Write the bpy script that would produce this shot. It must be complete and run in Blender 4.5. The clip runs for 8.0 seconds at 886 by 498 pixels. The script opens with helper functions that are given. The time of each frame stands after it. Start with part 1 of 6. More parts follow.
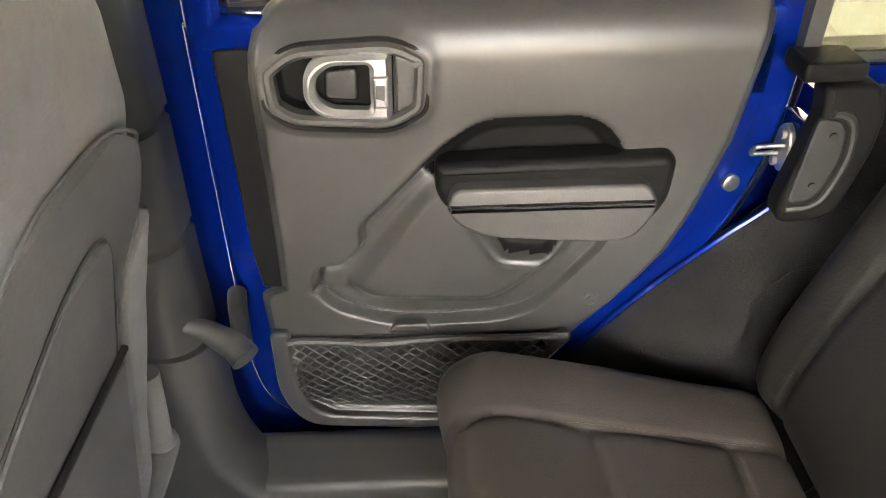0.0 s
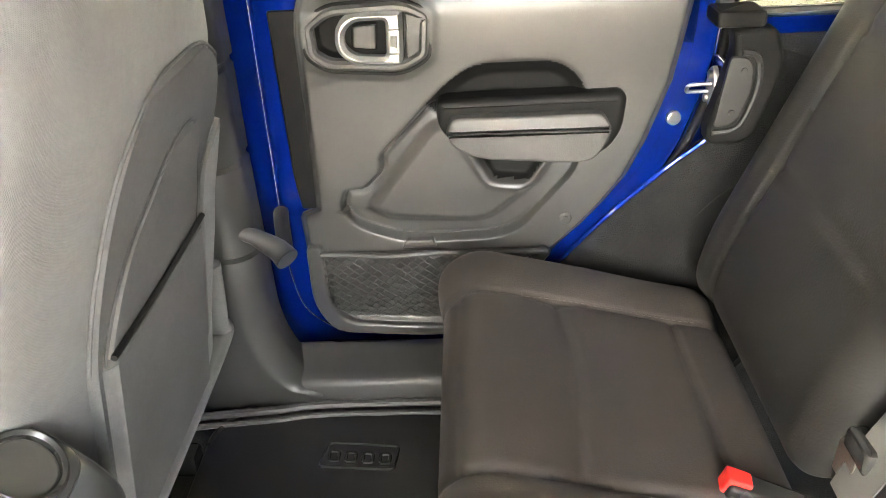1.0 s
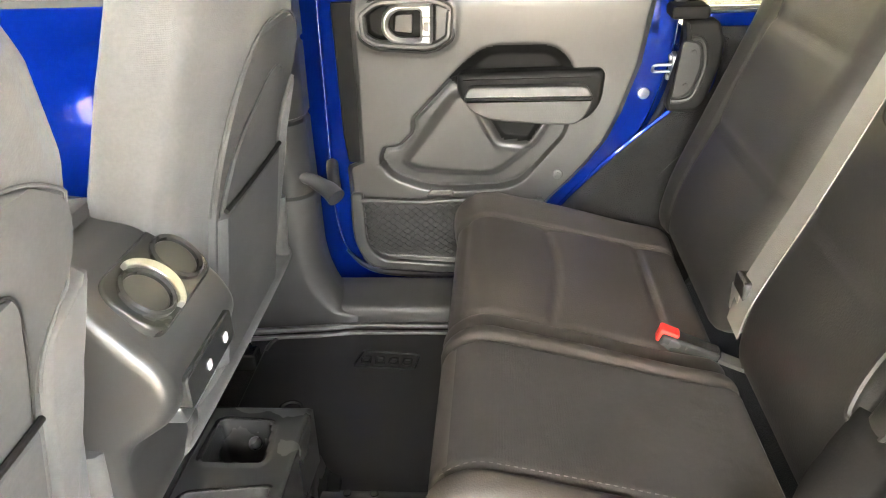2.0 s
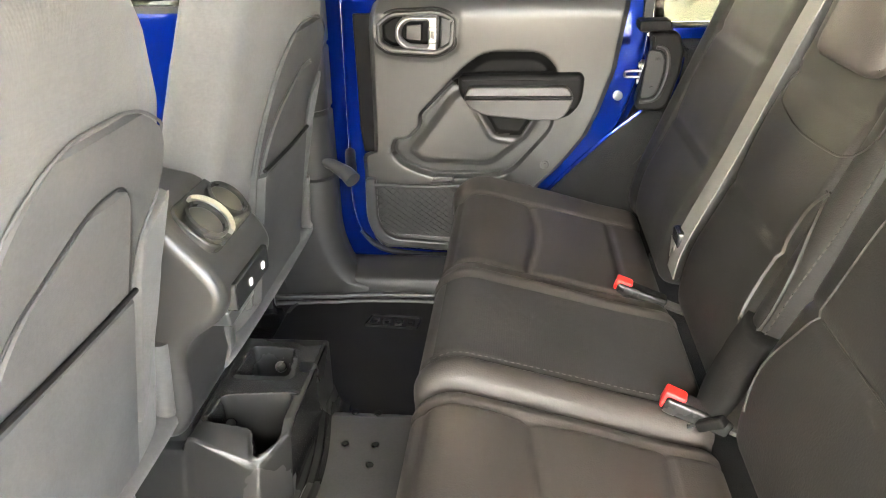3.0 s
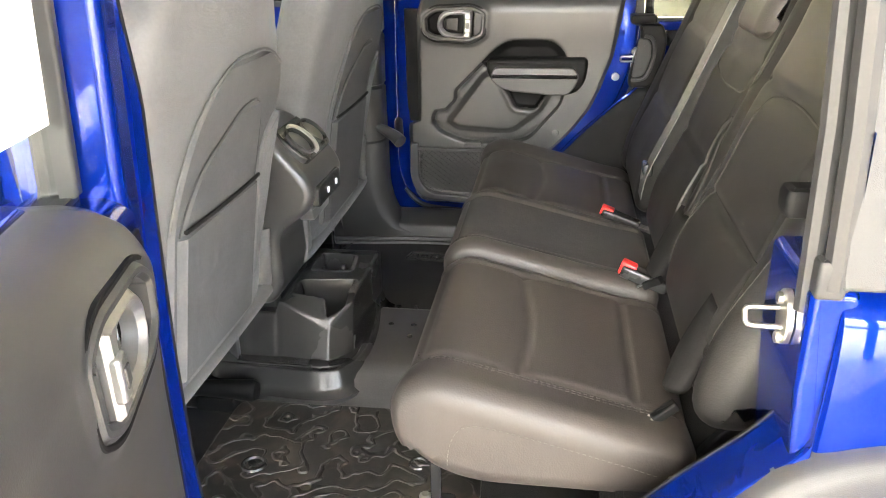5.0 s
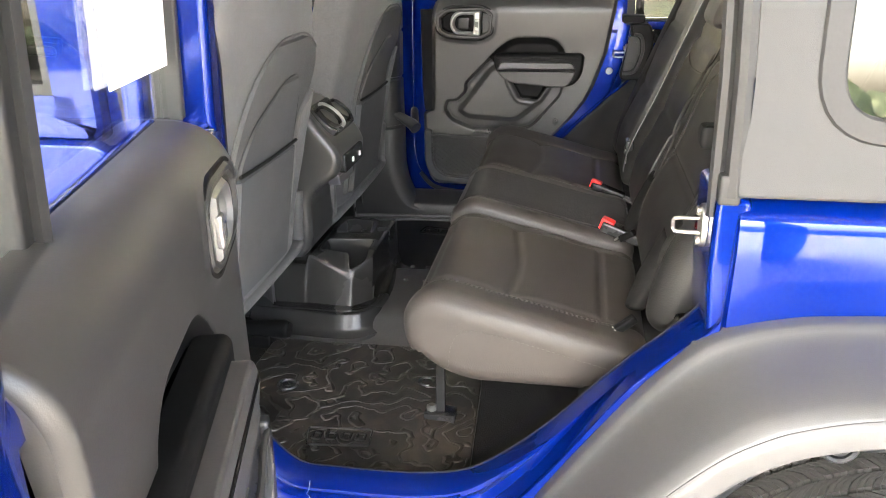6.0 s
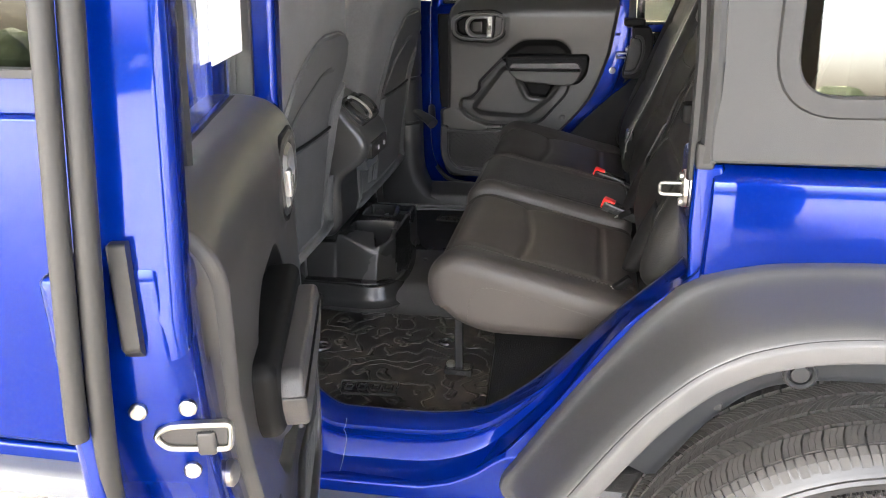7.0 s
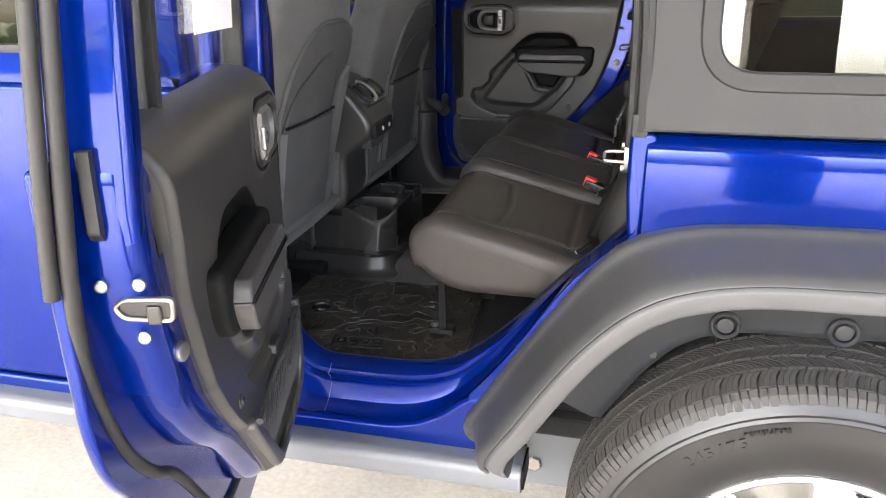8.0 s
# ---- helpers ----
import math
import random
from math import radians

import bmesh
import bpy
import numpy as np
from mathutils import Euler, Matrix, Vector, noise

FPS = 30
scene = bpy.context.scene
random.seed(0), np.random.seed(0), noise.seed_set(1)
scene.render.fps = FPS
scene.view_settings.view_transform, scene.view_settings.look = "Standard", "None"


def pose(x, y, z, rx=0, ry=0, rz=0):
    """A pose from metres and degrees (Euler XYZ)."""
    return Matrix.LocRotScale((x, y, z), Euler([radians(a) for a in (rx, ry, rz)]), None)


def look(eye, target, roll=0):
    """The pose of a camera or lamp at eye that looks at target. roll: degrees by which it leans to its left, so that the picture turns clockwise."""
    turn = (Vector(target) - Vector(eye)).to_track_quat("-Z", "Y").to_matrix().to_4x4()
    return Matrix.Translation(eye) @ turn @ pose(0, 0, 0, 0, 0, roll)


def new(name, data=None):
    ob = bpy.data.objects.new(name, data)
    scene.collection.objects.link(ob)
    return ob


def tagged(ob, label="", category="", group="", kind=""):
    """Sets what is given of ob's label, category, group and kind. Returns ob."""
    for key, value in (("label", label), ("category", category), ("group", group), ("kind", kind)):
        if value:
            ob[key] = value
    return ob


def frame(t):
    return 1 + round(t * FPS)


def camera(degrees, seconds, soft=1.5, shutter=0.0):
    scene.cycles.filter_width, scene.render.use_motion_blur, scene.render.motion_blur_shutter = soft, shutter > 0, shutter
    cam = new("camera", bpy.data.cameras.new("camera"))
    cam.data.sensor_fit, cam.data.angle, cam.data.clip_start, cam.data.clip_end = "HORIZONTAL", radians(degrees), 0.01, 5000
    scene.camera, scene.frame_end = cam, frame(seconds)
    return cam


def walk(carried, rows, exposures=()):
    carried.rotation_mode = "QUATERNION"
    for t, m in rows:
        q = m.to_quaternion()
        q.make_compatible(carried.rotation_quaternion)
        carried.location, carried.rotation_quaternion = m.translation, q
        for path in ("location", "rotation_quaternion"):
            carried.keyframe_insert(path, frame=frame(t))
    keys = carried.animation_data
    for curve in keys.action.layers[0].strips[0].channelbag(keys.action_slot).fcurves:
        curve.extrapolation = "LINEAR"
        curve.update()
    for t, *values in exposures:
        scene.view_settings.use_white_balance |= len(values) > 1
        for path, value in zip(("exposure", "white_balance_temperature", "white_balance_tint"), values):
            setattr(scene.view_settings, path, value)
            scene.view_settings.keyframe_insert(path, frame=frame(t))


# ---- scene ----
cam = camera(59.4, 8.0, soft=1.0)
PATH = [
    (0, (-0.397, -0.048, 1.523), (-0.404, 1.615, 0.411), -2.0),
    (0.5, (-0.379, -0.197, 1.521), (-0.422, 1.493, 0.452), -2.6),
    (1, (-0.355, -0.338, 1.502), (-0.442, 1.382, 0.486), -3.2),
    (1.5, (-0.338, -0.531, 1.479), (-0.47, 1.227, 0.535), -3.1),
    (2.8, (-0.29, -0.907, 1.478), (-0.456, 0.898, 0.632), -1.2),
    (3, (-0.278, -0.958, 1.475), (-0.463, 0.854, 0.65), -1.4),
    (3.5, (-0.281, -1.085, 1.469), (-0.488, 0.732, 0.661), -1.5),
    (4, (-0.294, -1.228, 1.469), (-0.516, 0.592, 0.668), -1.5),
    (4.5, (-0.269, -1.312, 1.464), (-0.515, 0.51, 0.675), -1.2),
    (5.8, (-0.142, -1.615, 1.451), (-0.463, 0.214, 0.707), -0.9),
    (6, (-0.151, -1.672, 1.447), (-0.473, 0.158, 0.707), -0.8),
    (6.5, (-0.162, -1.801, 1.443), (-0.49, 0.033, 0.716), -0.8),
    (7, (-0.137, -1.871, 1.445), (-0.483, -0.036, 0.728), -0.9),
    (7.5, (-0.065, -1.932, 1.44), (-0.459, -0.105, 0.728), -0.9),
    (8, (0.031, -2.004, 1.425), (-0.437, -0.193, 0.716), -0.8),
]
EXPOSURE = [(0.0, 6.95, 7200, 5), (0.5, 7.15, 7150, 4), (1.0, 7.28, 7100, 3), (1.5, 7.3, 7100, 3), (3.0, 6.95, 7000, 2), (4.5, 6.55, 6900, 3), (6.0, 5.85, 6600, 4), (6.5, 5.45, 6400, 5), (8.0, 4.78, 6300, 6)]
walk(cam, [(t, look(eye, target, roll)) for t, eye, target, roll in PATH], EXPOSURE)

# ---- world, sun, exposure ----
SUN_EL, SUN_ROT = radians(60), radians(205)
world = bpy.data.worlds.new("sky")
scene.world = world
world.use_nodes = True
wn, wl = world.node_tree.nodes, world.node_tree.links
sky = wn.new("ShaderNodeTexSky")
sky.sky_type, sky.sun_disc = "NISHITA", False
sky.sun_elevation, sky.sun_rotation = SUN_EL, SUN_ROT
sky.air_density, sky.dust_density, sky.ozone_density = 0.8, 8.0, 0.3
wl.new(sky.outputs[0], wn["Background"].inputs[0])
wn["Background"].inputs[1].default_value = 0.15
sun_data = bpy.data.lights.new("sun", "SUN")
sun_data.energy, sun_data.angle, sun_data.color = 0.6, radians(18), (1.0, 0.96, 0.9)
sun = new("sun", sun_data)
sun.matrix_world = look((-2.1, -4.5, 8.6), (0.0, 0.0, 0.0))


# ---- materials ----
def material(name, color, rough=0.5, metal=0.0, var=0.15, scale=6.0, grain=300.0, bump=0.1, depth=0.0008, coat=0.0, sheen=0.0, spec=0.5, stretch=(1, 1, 1), rvar=0.12, dark=None):
    """Colour with large blotches and fine grain, a fine relief, and an uneven gloss."""
    m = bpy.data.materials.new(name)
    m.use_nodes = True
    n, l = m.node_tree.nodes, m.node_tree.links
    b = n["Principled BSDF"]
    co = n.new("ShaderNodeTexCoord")
    mp = n.new("ShaderNodeMapping")
    mp.inputs["Scale"].default_value = stretch
    l.new(co.outputs["Object"], mp.inputs[0])
    big, fine = n.new("ShaderNodeTexNoise"), n.new("ShaderNodeTexNoise")
    big.inputs["Scale"].default_value, big.inputs["Detail"].default_value = scale, 5
    fine.inputs["Scale"].default_value, fine.inputs["Detail"].default_value = grain, 3
    l.new(mp.outputs[0], big.inputs[0])
    l.new(mp.outputs[0], fine.inputs[0])
    mixf = n.new("ShaderNodeMix")
    mixf.inputs[0].default_value = 0.35
    l.new(big.outputs[0], mixf.inputs[2])
    l.new(fine.outputs[0], mixf.inputs[3])
    ramp = n.new("ShaderNodeMix")
    ramp.data_type = "RGBA"
    low = dark if dark else tuple(c * (1 - var) for c in color)
    ramp.inputs[6].default_value = (*low, 1)
    ramp.inputs[7].default_value = (*[min(1, c * (1 + var)) for c in color], 1)
    mr = n.new("ShaderNodeMapRange")
    mr.inputs[1].default_value, mr.inputs[2].default_value = 0.3, 0.7
    l.new(mixf.outputs[0], mr.inputs[0])
    l.new(mr.outputs[0], ramp.inputs[0])
    l.new(ramp.outputs[2], b.inputs["Base Color"])
    rr = n.new("ShaderNodeMapRange")
    rr.inputs[3].default_value, rr.inputs[4].default_value = max(0.02, rough - rvar), min(1, rough + rvar)
    l.new(big.outputs[0], rr.inputs[0])
    l.new(rr.outputs[0], b.inputs["Roughness"])
    b.inputs["Metallic"].default_value = metal
    b.inputs["Specular IOR Level"].default_value = spec
    b.inputs["Coat Weight"].default_value = coat
    b.inputs["Coat Roughness"].default_value = 0.03
    b.inputs["Coat IOR"].default_value = 1.4
    b.inputs["Sheen Weight"].default_value = sheen
    if bump:
        bp = n.new("ShaderNodeBump")
        bp.inputs["Strength"].default_value, bp.inputs["Distance"].default_value = bump, depth
        l.new(fine.outputs[0], bp.inputs["Height"])
        l.new(bp.outputs[0], b.inputs["Normal"])
    return m


def fabric(name, color, weave=900.0, bump=0.5, rough=0.85, sheen=0.25, var=0.2, spec=0.25):
    """Woven seat cloth: two crossed fine waves for the yarn, with soft worn patches."""
    m = material(name, color, rough, 0.0, var, 9.0, 220.0, 0.0, sheen=sheen, spec=spec, rvar=0.06)
    n, l = m.node_tree.nodes, m.node_tree.links
    co = n.new("ShaderNodeTexCoord")
    total = None
    for axis in ("X", "Y", "Z"):
        w = n.new("ShaderNodeTexWave")
        w.bands_direction = axis
        w.inputs["Scale"].default_value = weave / 2.2
        w.inputs["Distortion"].default_value = 1.5
        w.inputs["Detail"].default_value = 1.0
        l.new(co.outputs["Object"], w.inputs[0])
        if total is None:
            total = w.outputs[1]
        else:
            ad = n.new("ShaderNodeMath")
            ad.operation = "ADD"
            l.new(total, ad.inputs[0])
            l.new(w.outputs[1], ad.inputs[1])
            total = ad.outputs[0]
    soft = n.new("ShaderNodeTexNoise")
    soft.inputs["Scale"].default_value = 26.0
    l.new(co.outputs["Object"], soft.inputs[0])
    b1, b2 = n.new("ShaderNodeBump"), n.new("ShaderNodeBump")
    b1.inputs["Strength"].default_value, b1.inputs["Distance"].default_value = 0.35, 0.006
    l.new(soft.outputs[0], b1.inputs["Height"])
    b2.inputs["Strength"].default_value, b2.inputs["Distance"].default_value = bump * 0.5, 0.0004
    l.new(total, b2.inputs["Height"])
    l.new(b1.outputs[0], b2.inputs["Normal"])
    l.new(b2.outputs[0], n["Principled BSDF"].inputs["Normal"])
    return m


def glass(name, tint, mirror=0.05):
    """Thin pane: tinted transmission with a gloss that grows at grazing angles."""
    m = bpy.data.materials.new(name)
    m.use_nodes = True
    n, l = m.node_tree.nodes, m.node_tree.links
    n.remove(n["Principled BSDF"])
    tr, gl, mx, lw = n.new("ShaderNodeBsdfTransparent"), n.new("ShaderNodeBsdfGlossy"), n.new("ShaderNodeMixShader"), n.new("ShaderNodeLayerWeight")
    tr.inputs[0].default_value = (*tint, 1)
    gl.inputs["Roughness"].default_value = 0.0
    lw.inputs[0].default_value = 0.5
    pw, mr = n.new("ShaderNodeMath"), n.new("ShaderNodeMapRange")
    pw.operation, pw.inputs[1].default_value = "POWER", 5.0
    mr.inputs[3].default_value, mr.inputs[4].default_value = mirror, 1.0
    l.new(lw.outputs["Facing"], pw.inputs[0])
    l.new(pw.outputs[0], mr.inputs[0])
    l.new(mr.outputs[0], mx.inputs[0])
    l.new(tr.outputs[0], mx.inputs[1])
    l.new(gl.outputs[0], mx.inputs[2])
    l.new(mx.outputs[0], n["Material Output"].inputs[0])
    return m


BLUE = material("blue_paint", (0.0004, 0.0115, 0.145), 0.15, 0.5, 0.05, 3.0, 1500.0, 0.02, 0.0002, coat=0.7, spec=0.05, rvar=0.03)
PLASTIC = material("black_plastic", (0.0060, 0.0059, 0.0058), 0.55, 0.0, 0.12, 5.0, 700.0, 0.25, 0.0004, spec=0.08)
PANEL = material("door_trim_plastic", (0.031, 0.030, 0.0285), 0.38, 0.0, 0.1, 4.0, 800.0, 0.25, 0.0004)
GLOSSY = material("dark_satin_plastic", (0.021, 0.0207, 0.0204), 0.25, 0.0, 0.12, 6.0, 600.0, 0.12, 0.0003, spec=0.35)
SOFT = material("soft_vinyl", (0.037, 0.0348, 0.033), 0.50, 0.0, 0.12, 7.0, 420.0, 0.4, 0.0006)
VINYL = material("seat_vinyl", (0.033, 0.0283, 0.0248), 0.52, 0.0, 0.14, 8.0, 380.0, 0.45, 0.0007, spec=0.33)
CLOTH = fabric("seat_cloth", (0.022, 0.0200, 0.0184), sheen=0.03, spec=0.15)
BACKCLOTH = fabric("front_seat_cloth", (0.074, 0.0723, 0.0705), rough=0.8, sheen=0.1)
BACKPANEL = fabric("seat_back_panel_cloth", (0.070, 0.0695, 0.069), weave=1200.0, rough=0.8, sheen=0.0, spec=0.15)
CARPET = material("grey_carpet", (0.012, 0.0117, 0.0113), 0.95, 0.0, 0.45, 14.0, 650.0, 1.0, 0.003, sheen=0.06, spec=0.08)
RUBBER = material("tyre_rubber", (0.026, 0.024, 0.0217), 0.75, 0.0, 0.25, 7.0, 260.0, 0.3, 0.0006)
SEAL = material("rubber_seal", (0.016, 0.0158, 0.0155), 0.55, 0.0, 0.2, 8.0, 300.0, 0.2, 0.0005, spec=0.3)
STEEL = material("zinc_steel", (0.36, 0.35, 0.315), 0.40, 1.0, 0.15, 20.0, 300.0, 0.1, 0.0003)
SATIN = material("satin_silver", (0.33, 0.33, 0.325), 0.34, 0.9, 0.06, 10.0, 500.0, 0.05, 0.0002)
ALLOY = material("alloy_rim", (0.66, 0.66, 0.67), 0.28, 0.85, 0.06, 6.0, 500.0, 0.05, 0.0002)
TOPGREY = material("hard_top_grey", (0.032, 0.0322, 0.0320), 0.65, 0.0, 0.06, 3.0, 900.0, 0.6, 0.0005, spec=0.22)
FLARE = material("flare_grey", (0.043, 0.043, 0.0427), 0.5, 0.0, 0.1, 3.5, 700.0, 0.3, 0.0005)
LINER = material("liner_plastic", (0.016, 0.0168, 0.018), 0.42, 0.0, 0.25, 6.0, 200.0, 0.0, spec=0.3)
STEP = material("step_grey", (0.10, 0.104, 0.11), 0.45, 0.0, 0.15, 5.0, 300.0, 0.2, 0.0005)
TRAY = material("tray_rubber", (0.049, 0.0481, 0.0471), 0.42, 0.0, 0.25, 9.0, 300.0, 0.25, 0.0006, rvar=0.15, spec=0.35)
SUEDE = material("flap_cloth", (0.0085, 0.0081, 0.0076), 0.85, 0.0, 0.25, 30.0, 300.0, 0.3, 0.0006, spec=0.12)
SIDEWALL = material("tyre_sidewall", (0.010, 0.0098, 0.0096), 0.36, 0.0, 0.3, 9.0, 260.0, 0.15, 0.0004, rvar=0.1, spec=0.4)
# the seat vinyl again, its colour lowered for the shade on the backrests
SHADEVINYL = material("shaded_backrest_vinyl", (0.0132, 0.0123, 0.0110), 0.5, 0.0, 0.14, 8.0, 380.0, 0.45, 0.0007, spec=0.3)
PILLAR = material("pillar_trim_plastic", (0.027, 0.0266, 0.0259), 0.42, 0.0, 0.12, 5.0, 700.0, 0.2, 0.0004, spec=0.4)
RED = material("red_button", (0.75, 0.02, 0.018), 0.4, 0.0, 0.08, 30.0, 400.0, 0.05, 0.0002)
BELT = material("belt_webbing", (0.085, 0.083, 0.078), 0.6, 0.0, 0.12, 30.0, 900.0, 0.6, 0.0006)
THREAD = material("thread", (0.050, 0.046, 0.042), 0.8, 0.0, 0.1, 40.0, 400.0, 0.0)
PAPER = material("white_paper", (0.82, 0.82, 0.82), 0.6, 0.0, 0.03, 8.0, 200.0, 0.05, 0.0002)
WHITE = material("white_mark", (0.75, 0.75, 0.74), 0.5, 0.0, 0.03, 8.0, 200.0, 0.0)
CONCRETE = material("concrete", (0.36, 0.325, 0.28), 0.75, 0.0, 0.28, 2.2, 60.0, 0.4, 0.004)
DARKWALL = material("dark_wall", (0.14, 0.12, 0.10), 0.8, 0.0, 0.2, 1.5, 60.0, 0.3, 0.003)
CANOPY = material("canopy_sheet", (0.16, 0.155, 0.145), 0.7, 0.0, 0.15, 1.2, 60.0, 0.2, 0.002)
CREAM = material("cream_wall", (0.78, 0.72, 0.52), 0.7, 0.0, 0.06, 1.5, 80.0, 0.2, 0.002)
LEAF = material("scrub_leaves", (0.085, 0.10, 0.03), 0.7, 0.0, 0.5, 1.2, 9.0, 0.6, 0.05)
NET = material("net_cord", (0.030, 0.0292, 0.028), 0.6, 0.0, 0.2, 60.0, 500.0, 0.2, 0.0004)
WINDOW = glass("window_glass", (0.86, 0.88, 0.87), 0.06)
DARKGLASS = glass("tinted_glass", (0.45, 0.47, 0.45), 0.13)
DEEPGLASS = glass("deep_tinted_glass", (0.14, 0.15, 0.15), 0.06)


def mat_rubber():
    """Floor mat: black rubber with raised contour lines and dusty scuffs."""
    m = material("floor_mat_rubber", (0.020, 0.0182, 0.0162), 0.36, 0.0, 0.5, 9.0, 160.0, 0.0, rvar=0.2)
    n, l = m.node_tree.nodes, m.node_tree.links
    co, no = n.new("ShaderNodeTexCoord"), n.new("ShaderNodeTexNoise")
    no.inputs["Scale"].default_value, no.inputs["Detail"].default_value = 8.0, 2.5
    l.new(co.outputs["Object"], no.inputs[0])
    k = n.new("ShaderNodeMath")
    k.operation, k.inputs[1].default_value = "MULTIPLY", 9.0
    l.new(no.outputs[0], k.inputs[0])
    pp = n.new("ShaderNodeMath")
    pp.operation, pp.inputs[1].default_value = "PINGPONG", 0.5
    l.new(k.outputs[0], pp.inputs[0])
    mr = n.new("ShaderNodeMapRange")
    mr.interpolation_type = "SMOOTHSTEP"
    mr.inputs[1].default_value, mr.inputs[2].default_value, mr.inputs[3].default_value, mr.inputs[4].default_value = 0.04, 0.16, 1.0, 0.0
    l.new(pp.outputs[0], mr.inputs[0])
    bp = n.new("ShaderNodeBump")
    bp.inputs["Strength"].default_value, bp.inputs["Distance"].default_value = 1.0, 0.008
    l.new(mr.outputs[0], bp.inputs["Height"])
    l.new(bp.outputs[0], n["Principled BSDF"].inputs["Normal"])
    # dried dust, smeared in soft patches
    du, dr, dm = n.new("ShaderNodeTexNoise"), n.new("ShaderNodeMapRange"), n.new("ShaderNodeMix")
    du.inputs["Scale"].default_value, du.inputs["Detail"].default_value, du.inputs["Distortion"].default_value = 11.0, 3.0, 1.2
    l.new(co.outputs["Object"], du.inputs[0])
    dr.inputs[1].default_value, dr.inputs[2].default_value, dr.inputs[4].default_value = 0.47, 0.66, 0.9
    l.new(du.outputs[0], dr.inputs[0])
    dm.data_type = "RGBA"
    dm.inputs[7].default_value = (0.075, 0.060, 0.046, 1)
    base = n["Principled BSDF"].inputs["Base Color"]
    l.new(base.links[0].from_socket, dm.inputs[6])
    l.new(dr.outputs[0], dm.inputs[0])
    l.new(dm.outputs[2], base)
    return m


MAT = mat_rubber()


# ---- mesh helpers ----
def part(name, bm, mat, parent=None, label="", sharp=38.0, smooth=True):
    """Links a bmesh, given in world places, as one mesh object, under a parent if there is one."""
    if parent is not None and parent.parent is not None and parent.parent.parent is not None:
        parent = parent.parent
    base = Vector()
    p = parent
    while p is not None:
        base += p.location
        p = p.parent
    bmesh.ops.recalc_face_normals(bm, faces=bm.faces[:])
    bmesh.ops.translate(bm, vec=-base, verts=bm.verts[:])
    me = bpy.data.meshes.new(name)
    for f in bm.faces:
        f.smooth = smooth
    bm.to_mesh(me)
    bm.free()
    if smooth:
        me.set_sharp_from_angle(angle=radians(sharp))
    me.materials.append(mat)
    ob = new(name, me)
    ob.parent = parent
    if smooth:
        wn_mod = ob.modifiers.new("even_normals", "WEIGHTED_NORMAL")
        wn_mod.keep_sharp = True
        wn_mod.weight = 80
    if label:
        tagged(ob, label)
    return ob


def thing(name, at, label, category, group="", kind=""):
    e = new(name)
    e.location = at
    e.empty_display_size = 0.1
    return tagged(e, label, category, group, kind)


def loft(bm, rings, closed=True, cap=True):
    """Skin over rings of equal length."""
    rows = [[bm.verts.new(p) for p in r] for r in rings]
    n = len(rows[0])
    for a, b in zip(rows, rows[1:]):
        for i in range(n if closed else n - 1):
            j = (i + 1) % n
            bm.faces.new((a[i], a[j], b[j], b[i]))
    if cap and closed:
        bm.faces.new(rows[0])
        bm.faces.new(rows[-1])
    return bm


def fillet(pts, r=0.02, n=5):
    """A closed polygon with rounded corners; a point may carry its own radius as third number."""
    out, c = [], len(pts)
    for i, p in enumerate(pts):
        rr = p[2] if len(p) > 2 else r
        a, b, d = Vector(pts[i - 1][:2]), Vector(p[:2]), Vector(pts[(i + 1) % c][:2])
        u, v = a - b, d - b
        k = min(rr, u.length * 0.48, v.length * 0.48)
        if k < 1e-4:
            out.append((b.x, b.y))
            continue
        u.normalize(), v.normalize()
        s, e = b + u * k, b + v * k
        for j in range(n + 1):
            t = j / n
            q = s * (1 - t) ** 2 + b * 2 * t * (1 - t) + e * t * t
            out.append((q.x, q.y))
    return out


def inset(pts, d):
    """The polygon moved inwards by d."""
    area = sum(a[0] * b[1] - b[0] * a[1] for a, b in zip(pts, pts[1:] + pts[:1]))
    s = 1 if area > 0 else -1
    out, n = [], len(pts)
    for i, p in enumerate(pts):
        a, b, c = Vector(pts[i - 1]), Vector(p), Vector(pts[(i + 1) % n])
        u, v = (b - a), (c - b)
        if u.length < 1e-7 or v.length < 1e-7:
            u = v = (c - a)
        u.normalize(), v.normalize()
        n1, n2 = Vector((-u.y, u.x)) * s, Vector((-v.y, v.x)) * s
        m = n1 + n2
        if m.length < 1e-5:
            m = n1
        m.normalize()
        q = b + m * min(d / max(0.4, m.dot(n1)), d * 1.8) if d >= 0 else b + m * d
        out.append((q.x, q.y))
    return out


def plate(bm, pts, d0, d1, put, r=0.004, r0=0.0, n=3):
    """A slab over an outline, from depth d0 to d1; its rim is rounded by r at d1 and by r0 at d0. put(u, v, d) gives the place."""
    s = 1 if d1 > d0 else -1
    rings = []
    if r0:
        rings += [[put(*q, d0 + s * r0 * (1 - math.cos(a))) for q in inset(pts, r0 * (1 - math.sin(a)))] for a in [math.pi / 2 * k / n for k in range(n)]]
        rings.append([put(*q, d0 + s * r0) for q in pts])
    else:
        rings.append([put(*q, d0) for q in pts])
    rings.append([put(*q, d1 - s * r) for q in pts])
    rings += [[put(*q, d1 - s * r * (1 - math.sin(a))) for q in inset(pts, r * (1 - math.cos(a)))] for a in [math.pi / 2 * k / n for k in range(1, n + 1)]]
    return loft(bm, rings)


